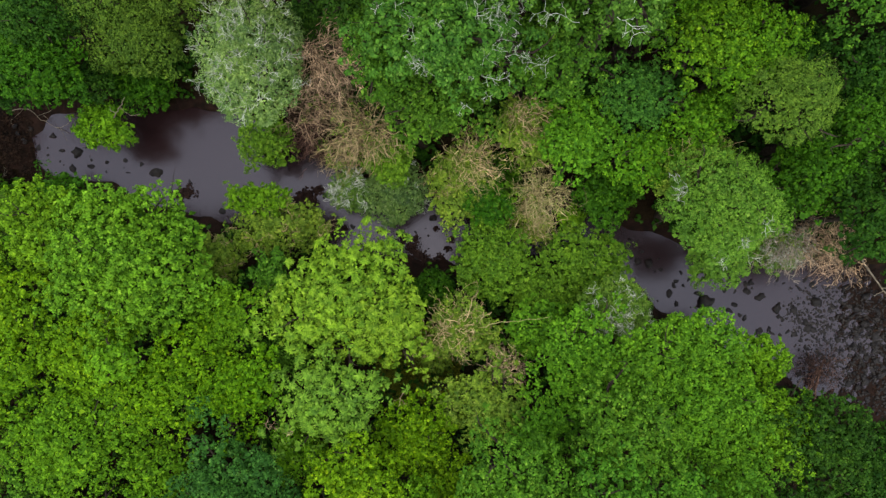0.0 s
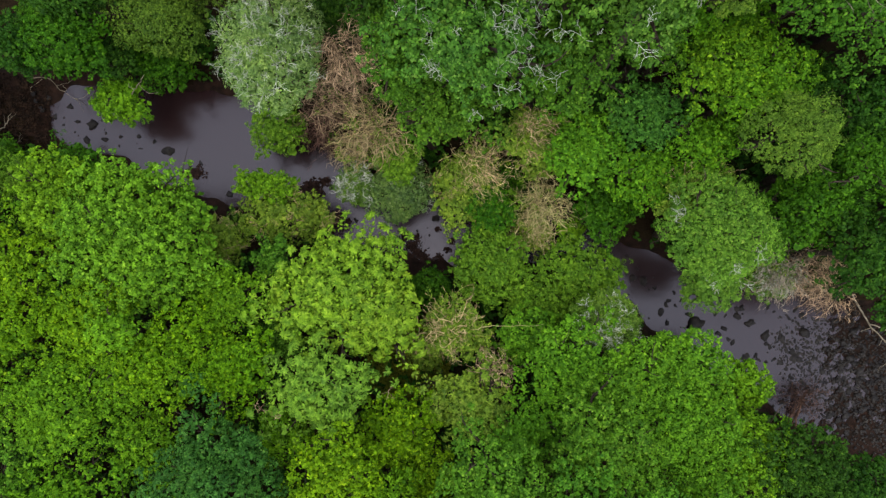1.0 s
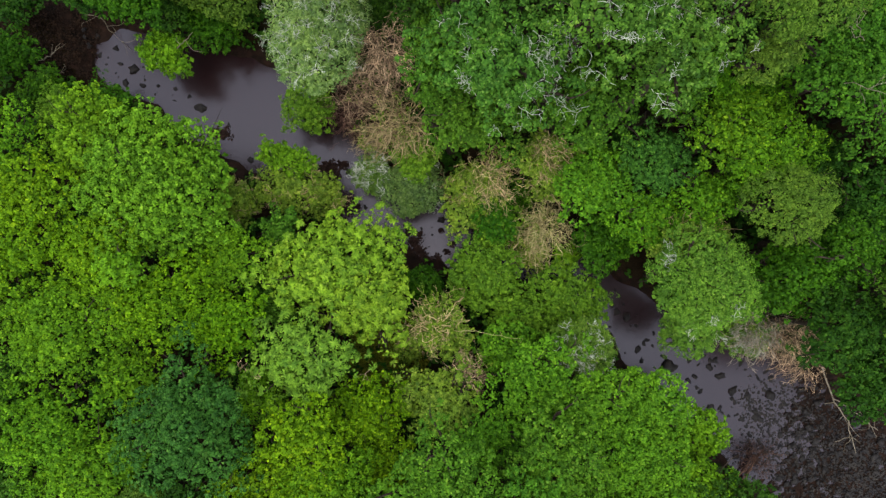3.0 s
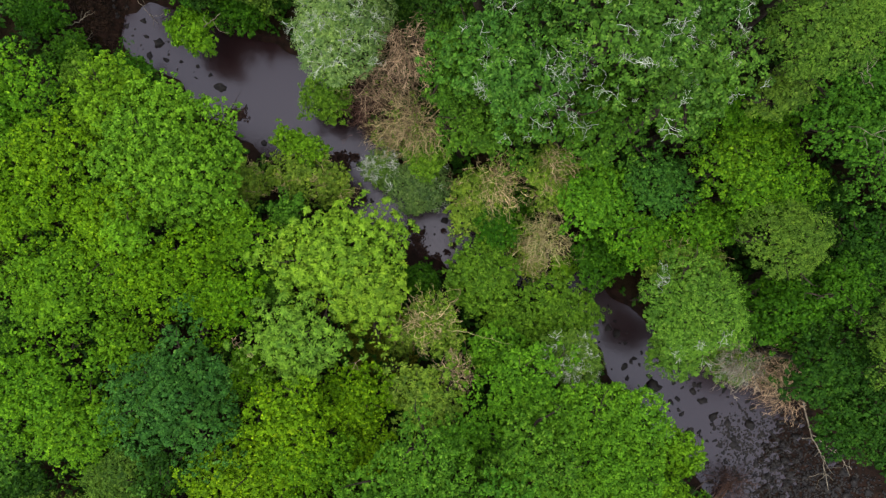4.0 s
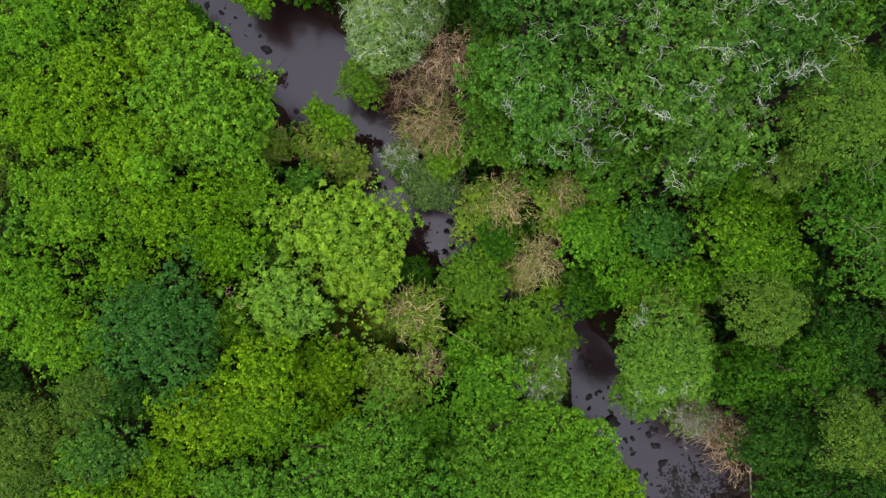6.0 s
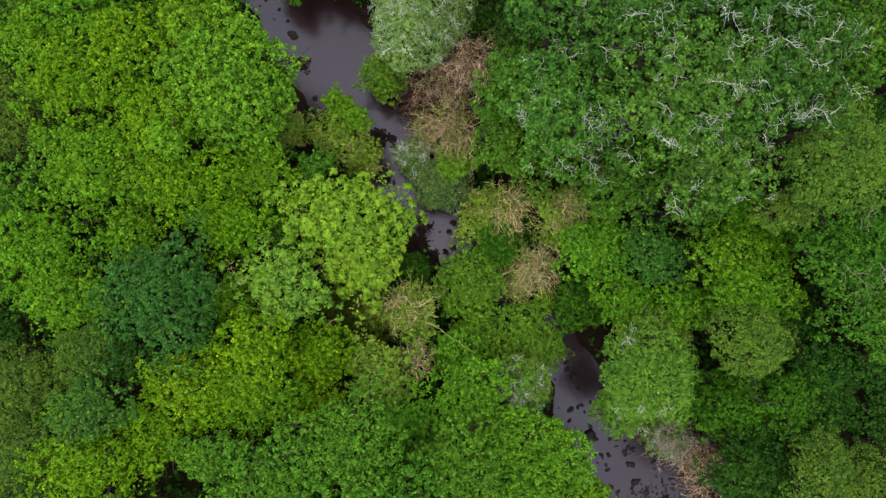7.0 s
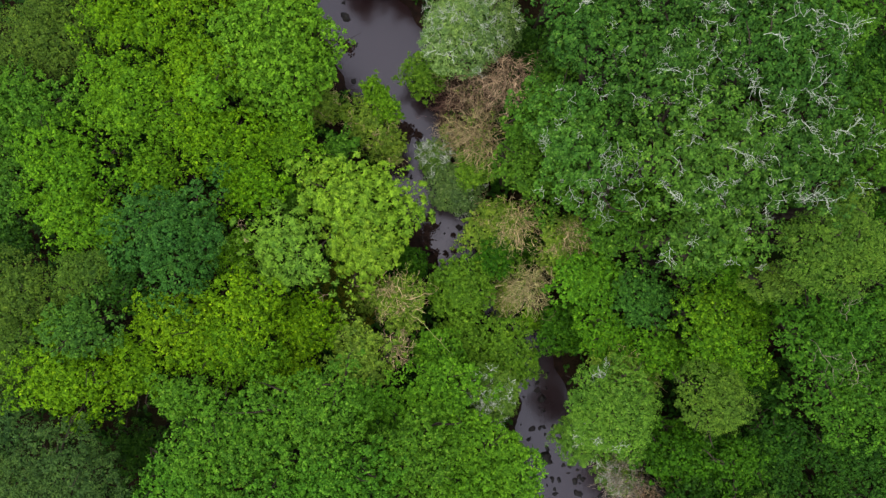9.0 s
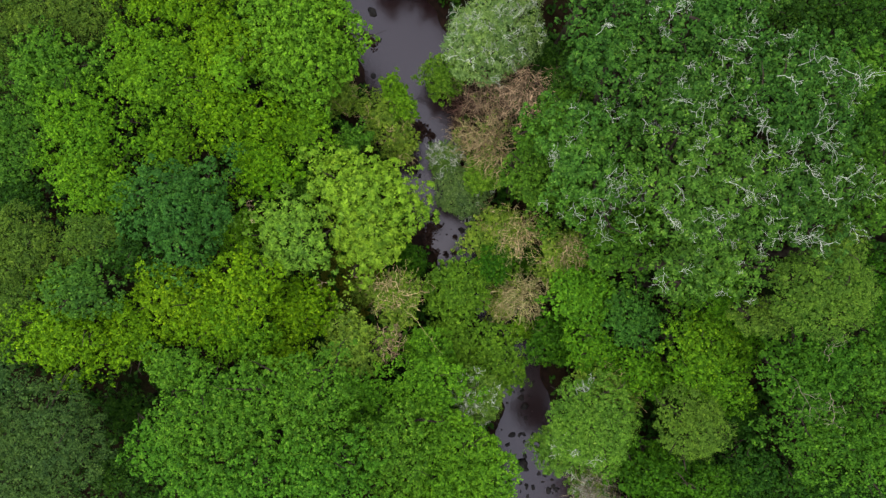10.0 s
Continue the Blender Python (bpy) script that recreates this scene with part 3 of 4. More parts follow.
tree(-2.8, -3.9, 7.4, 2.52, 2.18, 31, 1.24, "ash", "bright yellow-green ash with feathery leaf rosettes by the stream")
tree(-4.0, -10.9, 9.3, 2.46, 1.89, 31, 1.22, "gold", "golden-green oak with fine leaf tufts")
tree(-5.5, -14.9, 9.1, 2.69, 2.21, 31, 1.37, "gold", "golden-green oak with fine leaf tufts")
tree(-1.1, -9.8, 7.5, 2.00, 1.66, 31, 0.97, "gold", "golden-green oak with fine leaf tufts")
tree(-2.0, -13.3, 8.6, 2.90, 2.08, 31, 1.37, "oak2", "fresh green oak with small dense leaf tufts")
tree(-3.3, -13.6, 8.8, 2.80, 2.10, 59, 1.24, "gold", "golden-green oak with fine leaf tufts")
tree(-6.8, -21.8, 9.2, 3.44, 2.59, 59, 1.55, "oak", "yellow-green oak with a closed leafy crown in the wood")
tree(-5.2, -18.7, 8.8, 2.44, 2.09, 59, 1.15, "oak", "yellow-green oak with a closed leafy crown in the wood")
tree(-8.5, -18.7, 10.5, 2.16, 1.83, 59, 1.3, "bluish", "small deep-green round-crowned tree among olive trees")
tree(-12.9, -21.5, 8.8, 2.62, 2.29, 59, 1.24, "olive", "dull olive-green tree with fine foliage")
tree(-11.2, -17.7, 8.9, 2.10, 1.58, 59, 0.93, "olive", "dull olive-green tree with fine foliage")
tree(-10.5, -24.2, 8.4, 2.11, 2.12, 59, 1.06, "olive", "dull olive-green tree with fine foliage")
tree(2.0, -15.3, 11.1, 3.75, 3.09, 59, 1.86, "clump", "tall deep-green tree with big rounded leaf clumps")
tree(3.2, -10.8, 11.4, 3.24, 2.58, 59, 1.59, "clump", "tall deep-green tree with big rounded leaf clumps")
tree(7.3, -12.5, 11.3, 3.88, 2.90, 59, 1.86, "clump", "tall deep-green tree with big rounded leaf clumps")
tree(5.3, -17.2, 11.3, 3.56, 2.57, 59, 1.68, "clump", "tall deep-green tree with big rounded leaf clumps")
tree(8.4, -8.6, 10.0, 2.70, 2.85, 59, 1.46, "clump", "deep-green tree with big rounded leaf clumps beside a hedge of oaks")
tree(7.2, -5.4, 7.7, 2.6, 2.3, 59, 1.11, "limeo", "bright-green broad-leaved tree near the stream bank")
tree(10.4, -5.8, 7.8, 2.65, 2.2, 59, 1.15, "limeo", "bright-green broad-leaved tree near the stream bank")
tree(13.3, -4.9, 7.5, 2.1, 2.2, 59, 1.02, "limeo", "bright-green broad-leaved tree overhanging the stream bank")
tree(12.7, -8.1, 7.8, 2.69, 2.13, 59, 1.20, "limeo", "bright-green broad-leaved tree near the stream bank")
tree(3.0, -8.3, 6.9, 2.21, 2.21, 59, 1.06, "ashd2", "dusky green feathery ash sapling beside dead scrub")
tree(-2.0, -25.4, 10.5, 4.14, 3.47, 59, 2.04, "grey", "dusky grey-green tree with a wide soft crown")
tree(1.7, -23.2, 8.4, 2.28, 2.10, 59, 1.11, "darkg", "small dark-green tree beside a dark gap")
tree(-1.6, -23.0, 5.6, 2.27, 1.51, 59, 0.89, "darkg", "low dark-green bush beside a dark gap")
tree(-21.9, -15.2, 7.5, 3.28, 2.76, 59, 1.46, "clump", "deep-green tree with big rounded leaf clumps")
tree(-19.4, -19.2, 7.3, 2.01, 3.14, 59, 1.24, "green", "plain mid-green tree at the edge of the oaks")
tree(-16.6, -21.4, 7.0, 1.84, 2.22, 59, 0.97, "darkg", "dark-green tree at the edge of the oaks")
tree(5.6, -8.9, 7.6, 2.0, 1.8, 20, 1.1, "limeo", "bright-green broad-leaved tree between taller crowns")
tree(9.3, 11.2, 9.6, 1.9, 1.7, 0, 1.1, "green", "plain mid-green broad-leaved tree beside a lichened oak")
tree(14.3, 12.2, 8.6, 1.7, 1.5, 0, 1.0, "oakr", "deep yellow-green oak with loose leaf tufts")
tree(0.6, -11.7, 7.6, 1.8, 1.6, 0, 1.0, "gold", "golden-green oak with fine leaf tufts")
tree(-7.2, -10.4, 7.2, 1.6, 1.5, 0, 0.9, "oak2", "fresh green oak with small dense leaf tufts")
tree(-8.1, -5.4, 6.0, 1.4, 1.4, 0, 0.9, "green", "plain mid-green broad-leaved tree between brighter crowns")
tree(11.3, 12.4, 9.6, 1.7, 1.6, 0, 1.0, "oakr", "deep yellow-green oak with loose leaf tufts")
tree(-0.3, -6.0, 3.0, 1.3, 1.1, 0, 0.9, "scrub", "straggly olive bush with brown bare twigs beside a clearing")
tree(-6.7, 12.7, 5.2, 1.9, 1.6, 0, 1.0, "darkg", "dark-green tree behind a pale willow")
tree(15.0, -11.0, 7.4, 2.2, 2.0, 0, 1.2, "limeo", "bright-green broad-leaved tree near the stream bank")
tree(-0.5, -2.4, 3.0, 1.5, 1.2, 0, 0.9, "shrub2", "low mid-green shrub on the stream bank")
tree(3.0, -0.7, 3.8, 2.51, 2.34, 0, 1.24, "shrub", "low dense green shrub growing out over the stream")
tree(8.3, -0.7, 3.7, 2.8, 1.95, 0, 1.26, "shrub", "low dense dark-green shrub growing out over the stream")
tree(5.9, -2.5, 3.5, 2.53, 1.52, 0, 1.03, "shrub", "low dense green shrub on the stream bank")
tree(5.6, -4.5, 5.4, 2.22, 1.59, 0, 1.06, "limeo", "bright-green broad-leaved tree on the stream bank")
tree(17.3, -5.9, 5.6, 1.74, 1.58, 0, 0.93, "lime", "light-green waterside bush leaning over stones")
tree(14.5, -8.1, 7.6, 2.36, 2.21, 0, 1.37, "limeo", "bright-green broad-leaved tree on the stream bank")
tree(17.2, -9.1, 7.3, 1.94, 2.09, 0, 1.20, "lime", "light-green tree with loose leaf tufts")
tree(19.6, -9.4, 8.0, 2.62, 2.18, 0, 1.46, "darkg", "dark-green tree with loose leaf tufts beside the stream")
tree(21.8, -11.7, 7.8, 2.06, 2.05, 0, 1.24, "darkg", "dark-green tree with loose leaf tufts beside the stream")
tree(9.3, -3.0, 6.5, 2.0, 1.7, 0, 1.06, "lich", "grey-green bush set with pale lichened dead twigs")
tree(1.3, -4.4, 5.4, 1.97, 1.65, 0, 1.14, "scrub", "olive-green thorn bush mixed with dry tan twigs")
tree(1.9, -8.1, 6.3, 2.32, 1.91, 0, 1.21, "ashd2", "dusky green feathery ash beside dead scrub")
tree(-1.3, -9.4, 6.8, 2.12, 1.88, 0, 1.17, "gold", "golden-green oak with fine leaf tufts")
tree(-9.7, 1.1, 3.8, 2.20, 1.67, 0, 1.16, "scrub", "straggly olive bank bush with brown bare twigs")
tree(-10.3, 2.8, 4.4, 2.04, 0.99, 0, 0.81, "lime", "thin light-green sapling reaching over the water")
tree(-7.8, 1.3, 3.6, 1.51, 1.28, 0, 0.83, "scrub", "straggly olive bank bush with brown bare twigs")
tree(-12.5, -0.5, 3.7, 1.34, 1.51, 0, 0.85, "scrub", "straggly olive bank bush with brown bare twigs")
tree(-9.6, 9.5, 7.7, 2.65, 3.3, 0, 2.0, "willow", "pale grey-green willow with whitish lichened twigs")
tree(-10.5, 6.6, 2.3, 1.67, 1.82, 0, 0.86, "shrub", "low dark-green shrub hanging over the pool")
tree(-5.4, 3.6, 2.6, 1.11, 1.39, 0, 0.62, "lich", "grey-green bush set with pale lichened dead twigs")
tree(-2.8, 3.4, 2.8, 2.00, 2.07, 0, 1.05, "willow2", "grey-green willow bush spreading over the stream")
tree(1.0, 3.7, 3.8, 1.74, 2.21, 0, 1.18, "scrub", "olive-green thorn bush mixed with dry tan twigs")
tree(5.3, 6.4, 4.8, 1.78, 1.95, 0, 1.15, "scrub", "olive-green thorn bush mixed with dry tan twigs")
tree(-2.9, 4.9, 4.2, 1.48, 1.49, 0, 0.77, "shrub", "low dense green shrub on the stream bank")
tree(2.8, 2.6, 3.7, 1.51, 1.51, 0, 0.77, "shrub", "low dense green shrub on the stream bank")
tree(-2.5, 8.5, 9.7, 1.55, 2.2, 0, 1.30, "green", "plain mid-green broad-leaved tree beside dead scrub")
tree(-0.9, 6.5, 9.0, 1.56, 1.56, 0, 0.97, "green", "plain mid-green broad-leaved tree beside a lichened oak")
tree(0.3, 8.9, 13.9, 3.19, 3.34, 59, 2.08, "loak", "tall lichened oak with white dead branches in its crown")
tree(0.0, 13.7, 16.4, 3.07, 2.96, 59, 2.08, "loak2", "tall deep-green lichened oak with white dead branches in its crown")
tree(4.0, 11.7, 16.9, 3.26, 3.13, 59, 2.26, "loak", "tall lichened oak with white dead branches in its crown")
tree(2.5, 17.8, 16.4, 2.94, 3.09, 59, 2.08, "loak2", "tall deep-green lichened oak with white dead branches in its crown")
tree(6.7, 15.9, 15.9, 3.26, 2.99, 59, 2.13, "loak2", "tall deep-green lichened oak with white dead branches in its crown")
tree(7.4, 10.8, 15.4, 2.77, 1.97, 59, 1.59, "loak", "tall lichened oak with white dead branches in its crown")
tree(4.7, 8.7, 12.0, 3.06, 2.41, 59, 1.51, "green", "plain mid-green broad-leaved tree beside a lichened oak")
tree(-3.7, 12.4, 15.4, 2.61, 2.78, 59, 1.64, "loak2", "tall deep-green oak with a few white dead branches")
tree(-2.5, 16.4, 16.4, 2.81, 2.26, 59, 1.59, "loak2", "tall deep-green oak with a few white dead branches")
tree(-3.1, 10.6, 9.8, 1.6, 1.9, 0, 1.15, "green", "plain mid-green broad-leaved tree beside a lichened oak")
tree(-0.1, 7.5, 9.2, 2.45, 2.63, 59, 1.28, "green", "plain mid-green broad-leaved tree beside a lichened oak")
tree(2.0, 25.8, 11.7, 2.30, 2.48, 59, 1.28, "darkg", "dark-green tree in the wood")
tree(8.6, 20.0, 14.5, 1.79, 3.29, 59, 1.51, "green", "plain mid-green broad-leaved tree beside a lichened oak")
tree(-0.7, 22.9, 12.8, 2.54, 1.92, 59, 1.24, "darkg", "dark-green tree behind the lichened oaks")
tree(11.5, 14.4, 16.0, 2.60, 2.11, 59, 1.48, "fine", "soft olive-green birch with very fine foliage")
tree(12.0, 12.5, 13.2, 1.61, 1.11, 59, 0.78, "fine", "small soft olive-green birch with very fine foliage")
tree(13.7, 2.2, 8.9, 2.75, 2.8, 31, 1.8, "round", "light-green round-crowned sallow with a few dead twigs")
tree(15.4, -0.4, 5.1, 1.96, 1.49, 31, 0.86, "round", "low light-green sallow branch over the stream")
tree(12.9, 4.5, 7.3, 2.52, 1.41, 31, 1.17, "scrub", "olive-green thorn bush mixed with dry tan twigs")
tree(16.1, 7.1, 10.3, 2.1, 2.1, 31, 1.9, "fine", "small round olive-green tree with fine soft foliage")
tree(18.6, 3.6, 7.3, 2.52, 2.08, 31, 1.21, "green2", "fresh green broad-leaved tree behind dead waterside scrub")
tree(7.1, 6.0, 7.3, 2.09, 2.29, 31, 1.15, "limeo", "bright-green broad-leaved tree on the stream bank")
tree(4.2, 6.5, 6.6, 1.52, 1.70, 31, 0.84, "scrub", "olive-green thorn bush mixed with dry tan twigs")
tree(10.0, 8.0, 7.9, 2.15, 2.06, 31, 1.12, "bluish", "bluish-green round-crowned tree among brighter trees")
tree(12.5, 10.1, 9.8, 2.34, 1.94, 31, 1.21, "oakr", "deep yellow-green oak with loose leaf tufts")
tree(14.9, 9.3, 9.6, 2.66, 2.14, 31, 1.36, "oakr", "deep yellow-green oak with loose leaf tufts")
tree(10.5, 4.8, 7.6, 1.84, 1.67, 31, 0.93, "oakr", "deep yellow-green oak with loose leaf tufts")
tree(13.0, 6.7, 8.0, 2.04, 1.72, 31, 1.01, "oakr", "deep yellow-green oak with loose leaf tufts")
tree(9.2, 3.1, 5.1, 1.79, 1.79, 31, 0.86, "shrub2", "low mid-green shrub on the stream bank")
tree(19.3, 5.0, 8.4, 2.27, 1.78, 31, 1.11, "green2", "fresh green broad-leaved tree in the wood")
tree(22.1, 1.8, 8.2, 2.61, 2.34, 31, 1.35, "darkg", "dark-green tree in the wood")
_bare = tree(16.4, 13.0, 12.0, 2.35, 2.22, 31, 1.37, "clump2", "fresh green broad-leaved tree with bare grey dead branches")
for _k, (_a, _b) in enumerate((((15.3, 12.2, 13.6), (17.4, 12.0, 14.1)), ((17.2, 13.4, 13.5), (18.6, 12.6, 13.7)), ((15.8, 14.2, 13.4), (15.0, 15.2, 13.6)))):
    _o = np.array(_bare.location)
    part("dead_branch", bare_bough(np.random.default_rng(70 + _k), np.array(_a) - _o, np.array(_b) - _o, 0.017), M_GREYTAN, _bare, "bare grey dead branch")
tree(18.6, 10.3, 7.5, 2.08, 1.84, 31, 1.17, "darkg", "dark-green tree in the wood")
tree(23.4, 4.3, 10.3, 1.89, 2.19, 31, 1.19, "olive", "dull olive-green tree with fine foliage")
tree(22.1, 7.4, 8.2, 2.36, 2.61, 31, 1.35, "darkg", "dark-green tree in the wood")
tree(24.7, -0.2, 8.2, 2.76, 2.01, 31, 1.30, "darkg", "dark-green tree in the wood")
tree(26.9, 1.4, 8.8, 2.23, 1.90, 31, 1.15, "darkg", "dark-green tree in the wood")
tree(16.4, 14.6, 11.2, 2.80, 2.03, 59, 1.30, "clump2", "deep-green tree with big rounded leaf clumps")
tree(18.3, 17.6, 10.8, 2.00, 2.65, 59, 1.24, "clump2", "deep-green tree with big rounded leaf clumps")
tree(20.5, 13.0, 10.4, 2.69, 2.67, 59, 1.42, "clump2", "deep-green tree with big rounded leaf clumps")
tree(22.5, 15.6, 10.2, 2.10, 2.85, 59, 1.30, "clump2", "deep-green tree with big rounded leaf clumps")
tree(23.7, 11.9, 9.3, 3.12, 1.71, 59, 1.24, "darkg", "dark-green tree in the wood")
tree(20.0, 5.4, 7.8, 2.52, 2.14, 59, 1.15, "darkg", "dark-green tree in the wood")
tree(22.5, 8.9, 6.9, 2.22, 2.19, 59, 1.06, "darkg", "dark-green tree in the wood")
tree(-21.7, 9.8, 5.7, 2.53, 2.29, 0, 1.35, "green2", "fresh green broad-leaved tree on the far stream bank")
tree(-17.0, 11.9, 4.6, 2.8, 2.4, 0, 1.9, "olive", "round olive-green tree with fine soft foliage")
tree(-17.8, 9.8, 2.3, 2.3, 1.6, 0, 1.0, "green2", "fresh green broad-leaved tree on the far stream bank")
tree(-19.9, 7.2, 2.8, 1.65, 1.59, 0, 0.83, "lime", "light-green bough hanging low over the stream")
tree(-21.4, 12.0, 6.6, 2.17, 1.66, 0, 1.27, "darkg", "dark-green tree on the far stream bank")
tree(-4.1, 11.9, 9.6, 1.6, 1.8, 0, 1.15, "darkg", "dark-green tree behind a pale willow")
tree(-25.0, 1.9, 3.3, 1.53, 1.36, 0, 0.73, "shrub", "low dense green shrub on the stream bank")
tree(20.0, 6.1, 9.9, 1.64, 1.65, 0, 1.06, "green2", "fresh green broad-leaved tree in the wood")
tree(20.8, 8.8, 8.8, 1.71, 2.14, 0, 1.20, "darkg", "dark-green tree in the wood")
tree(5.5, 1.7, 2.2, 1.58, 1.40, 0, 0.85, "scrub", "straggly straw-green bush over the stream mixed with dry twigs")
tree(7.7, 1.9, 2.9, 0.9, 0.9, 0, 0.53, "lime", "small yellow-green sapling over the stream")
tree(19.0, 0.2, 4.3, 1.31, 1.32, 0, 0.69, "lich", "grey-green bush set with pale lichened dead twigs")
tree(2.6, 2.7, 4.3, 1.32, 1.48, 0, 0.73, "shrub2", "low mid-green shrub on the stream bank")
tree(-25.0, 9.1, 6.1, 1.77, 1.62, 8, 0.93, "darkg", "dark-green tree in the wood")
tree(-20.3, 9.4, 3.8, 1.55, 1.31, 8, 0.74, "darkg", "low dark-green bush on the far stream bank")
tree(-24.5, 8.9, 4.2, 1.82, 0.99, 0, 0.75, "darkg", "low dark-green bush on the far stream bank")
tree(12.0, 29.0, 13.3, 3.20, 3.09, 64, 1.92, "darkg", "dark-green understorey tree filling a gap in the wood")
tree(0.5, 35.0, 10.5, 3.20, 2.84, 46, 1.92, "oakr", "deep yellow-green understorey oak with loose leaf tufts")
tree(30.5, 9.0, 8.1, 3.20, 3.42, 81, 1.92, "darkg", "dark-green understorey tree filling a gap in the wood")
tree(-30.5, -16.5, 6.3, 3.20, 2.68, 19, 1.92, "olive", "dull olive-green understorey tree with fine soft foliage")
tree(-9.5, 19.0, 15.2, 3.20, 2.61, 40, 1.92, "loak2", "deep-green understorey oak with white dead branches")
tree(0.0, -34.0, 9.3, 3.20, 2.59, 41, 1.92, "grey", "dusky grey-green understorey tree with a soft crown")
tree(-30.5, -9.0, 6.4, 3.20, 3.18, 25, 1.92, "green", "mid-green understorey tree filling a gap in the wood")
tree(18.0, 24.5, 9.6, 3.20, 3.21, 53, 1.92, "green2", "fresh green understorey tree filling a gap in the wood")
tree(-9.0, -31.0, 7.2, 3.20, 2.58, 50, 1.92, "olive", "dull olive-green understorey tree with fine soft foliage")
tree(-4.0, 28.0, 11.6, 3.20, 2.81, 37, 1.92, "darkg", "dark-green understorey tree filling a gap in the wood")
tree(5.5, 30.5, 10.5, 3.20, 2.83, 62, 1.92, "darkg", "dark-green understorey tree filling a gap in the wood")
tree(14.5, -14.0, 10.1, 3.20, 2.98, 14, 1.92, "clump", "deep-green understorey tree with rounded leaf clumps")
tree(30.0, 16.5, 8.1, 3.20, 3.08, 70, 1.92, "darkg", "dark-green understorey tree filling a gap in the wood")
tree(23.0, 21.0, 9.0, 3.20, 2.85, 20, 1.92, "green2", "fresh green understorey tree filling a gap in the wood")
tree(-31.0, 1.5, 6.4, 3.20, 2.93, 84, 1.92, "green", "mid-green understorey tree filling a gap in the wood")
tree(3.5, -28.5, 9.3, 3.20, 3.50, 61, 1.92, "grey", "dusky grey-green understorey tree with a soft crown")
tree(6.5, -23.5, 7.2, 3.20, 3.43, 76, 1.92, "darkg", "dark-green understorey tree filling a gap in the wood")
tree(12.0, 23.0, 13.3, 3.20, 2.92, 8, 1.92, "darkg", "dark-green understorey tree filling a gap in the wood")
tree(-16.0, -26.0, 5.8, 3.20, 3.19, 50, 1.92, "darkg", "dark-green understorey tree filling a gap in the wood")
tree(-25.5, -11.5, 6.3, 3.20, 2.91, 20, 1.92, "olive", "dull olive-green understorey tree with fine soft foliage")
tree(7.0, 25.0, 10.5, 3.02, 2.78, 42, 1.81, "darkg", "dark-green understorey tree filling a gap in the wood")
tree(-13.0, 14.5, 6.3, 2.96, 2.60, 26, 1.77, "olive", "dull olive-green understorey tree with fine soft foliage")
tree(-5.0, 22.5, 11.6, 2.94, 2.76, 77, 1.76, "darkg", "dark-green understorey tree filling a gap in the wood")
tree(-26.0, -19.0, 6.3, 2.89, 2.82, 26, 1.74, "olive", "dull olive-green understorey tree with fine soft foliage")
tree(-4.0, -31.5, 9.3, 2.88, 2.54, 41, 1.73, "grey", "dusky grey-green understorey tree with a soft crown")
tree(10.0, -17.5, 10.1, 2.84, 2.45, 18, 1.71, "clump", "deep-green understorey tree with rounded leaf clumps")
tree(-8.0, 14.5, 14.2, 2.66, 2.54, 8, 1.59, "loak2", "deep-green understorey oak with white dead branches")
tree(27.0, 5.5, 9.1, 2.55, 2.41, 33, 1.53, "olive", "dull olive-green understorey tree with fine soft foliage")
tree(0.5, 30.0, 10.5, 2.45, 2.48, 67, 1.47, "oakr", "deep yellow-green understorey oak with loose leaf tufts")
tree(30.5, 0.0, 7.6, 2.44, 2.45, 62, 1.46, "darkg", "dark-green understorey tree filling a gap in the wood")
tree(14.0, 19.0, 10.0, 2.38, 2.17, 60, 1.43, "green2", "fresh green understorey tree filling a gap in the wood")
tree(-18.0, 14.0, 6.3, 2.26, 2.04, 52, 1.36, "olive", "dull olive-green understorey tree with fine soft foliage")
tree(-11.5, -27.5, 7.2, 2.25, 2.02, 40, 1.35, "olive", "dull olive-green understorey tree with fine soft foliage")
tree(25.5, 17.5, 9.0, 2.17, 1.78, 22, 1.30, "darkg", "dark-green understorey tree filling a gap in the wood")
tree(-20.0, -22.5, 6.1, 2.14, 2.34, 21, 1.29, "darkg", "dark-green understorey tree filling a gap in the wood")
tree(19.0, -13.5, 6.6, 2.14, 2.16, 59, 1.29, "darkg", "dark-green understorey tree filling a gap in the wood")
tree(27.5, 12.5, 8.1, 2.14, 2.18, 43, 1.28, "darkg", "dark-green understorey tree filling a gap in the wood")
tree(-7.0, -26.5, 9.3, 2.13, 2.08, 6, 1.28, "grey", "dusky grey-green understorey tree with a soft crown")
tree(-1.5, -19.5, 4.4, 2.08, 1.71, 18, 1.25, "darkg", "dark-green understorey tree filling a gap in the wood")
tree(-24.0, 14.0, 6.0, 2.05, 1.74, 9, 1.23, "green", "mid-green understorey tree filling a gap in the wood")
tree(-5.5, 18.0, 15.2, 2.04, 1.71, 50, 1.22, "loak2", "deep-green understorey oak with white dead branches")
tree(3.5, 22.0, 15.2, 2.03, 1.74, 86, 1.22, "green", "mid-green understorey tree filling a gap in the wood")
tree(-14.5, -11.5, 6.8, 2.02, 2.03, 49, 1.21, "oak2", "fresh green understorey oak with dense leaf tufts")
tree(-27.0, -6.5, 6.8, 2.2, 2.2, 24, 1.20, "oak2", "fresh green understorey oak with dense leaf tufts")
tree(-29.6, 4.4, 2.6, 1.8, 1.5, 10, 1.0, "green2", "low fresh green shrub beside the muddy bank")
tree(-29.8, 7.9, 3.0, 1.9, 1.6, 30, 1.0, "darkg", "low dark-green bush beside the muddy bank")
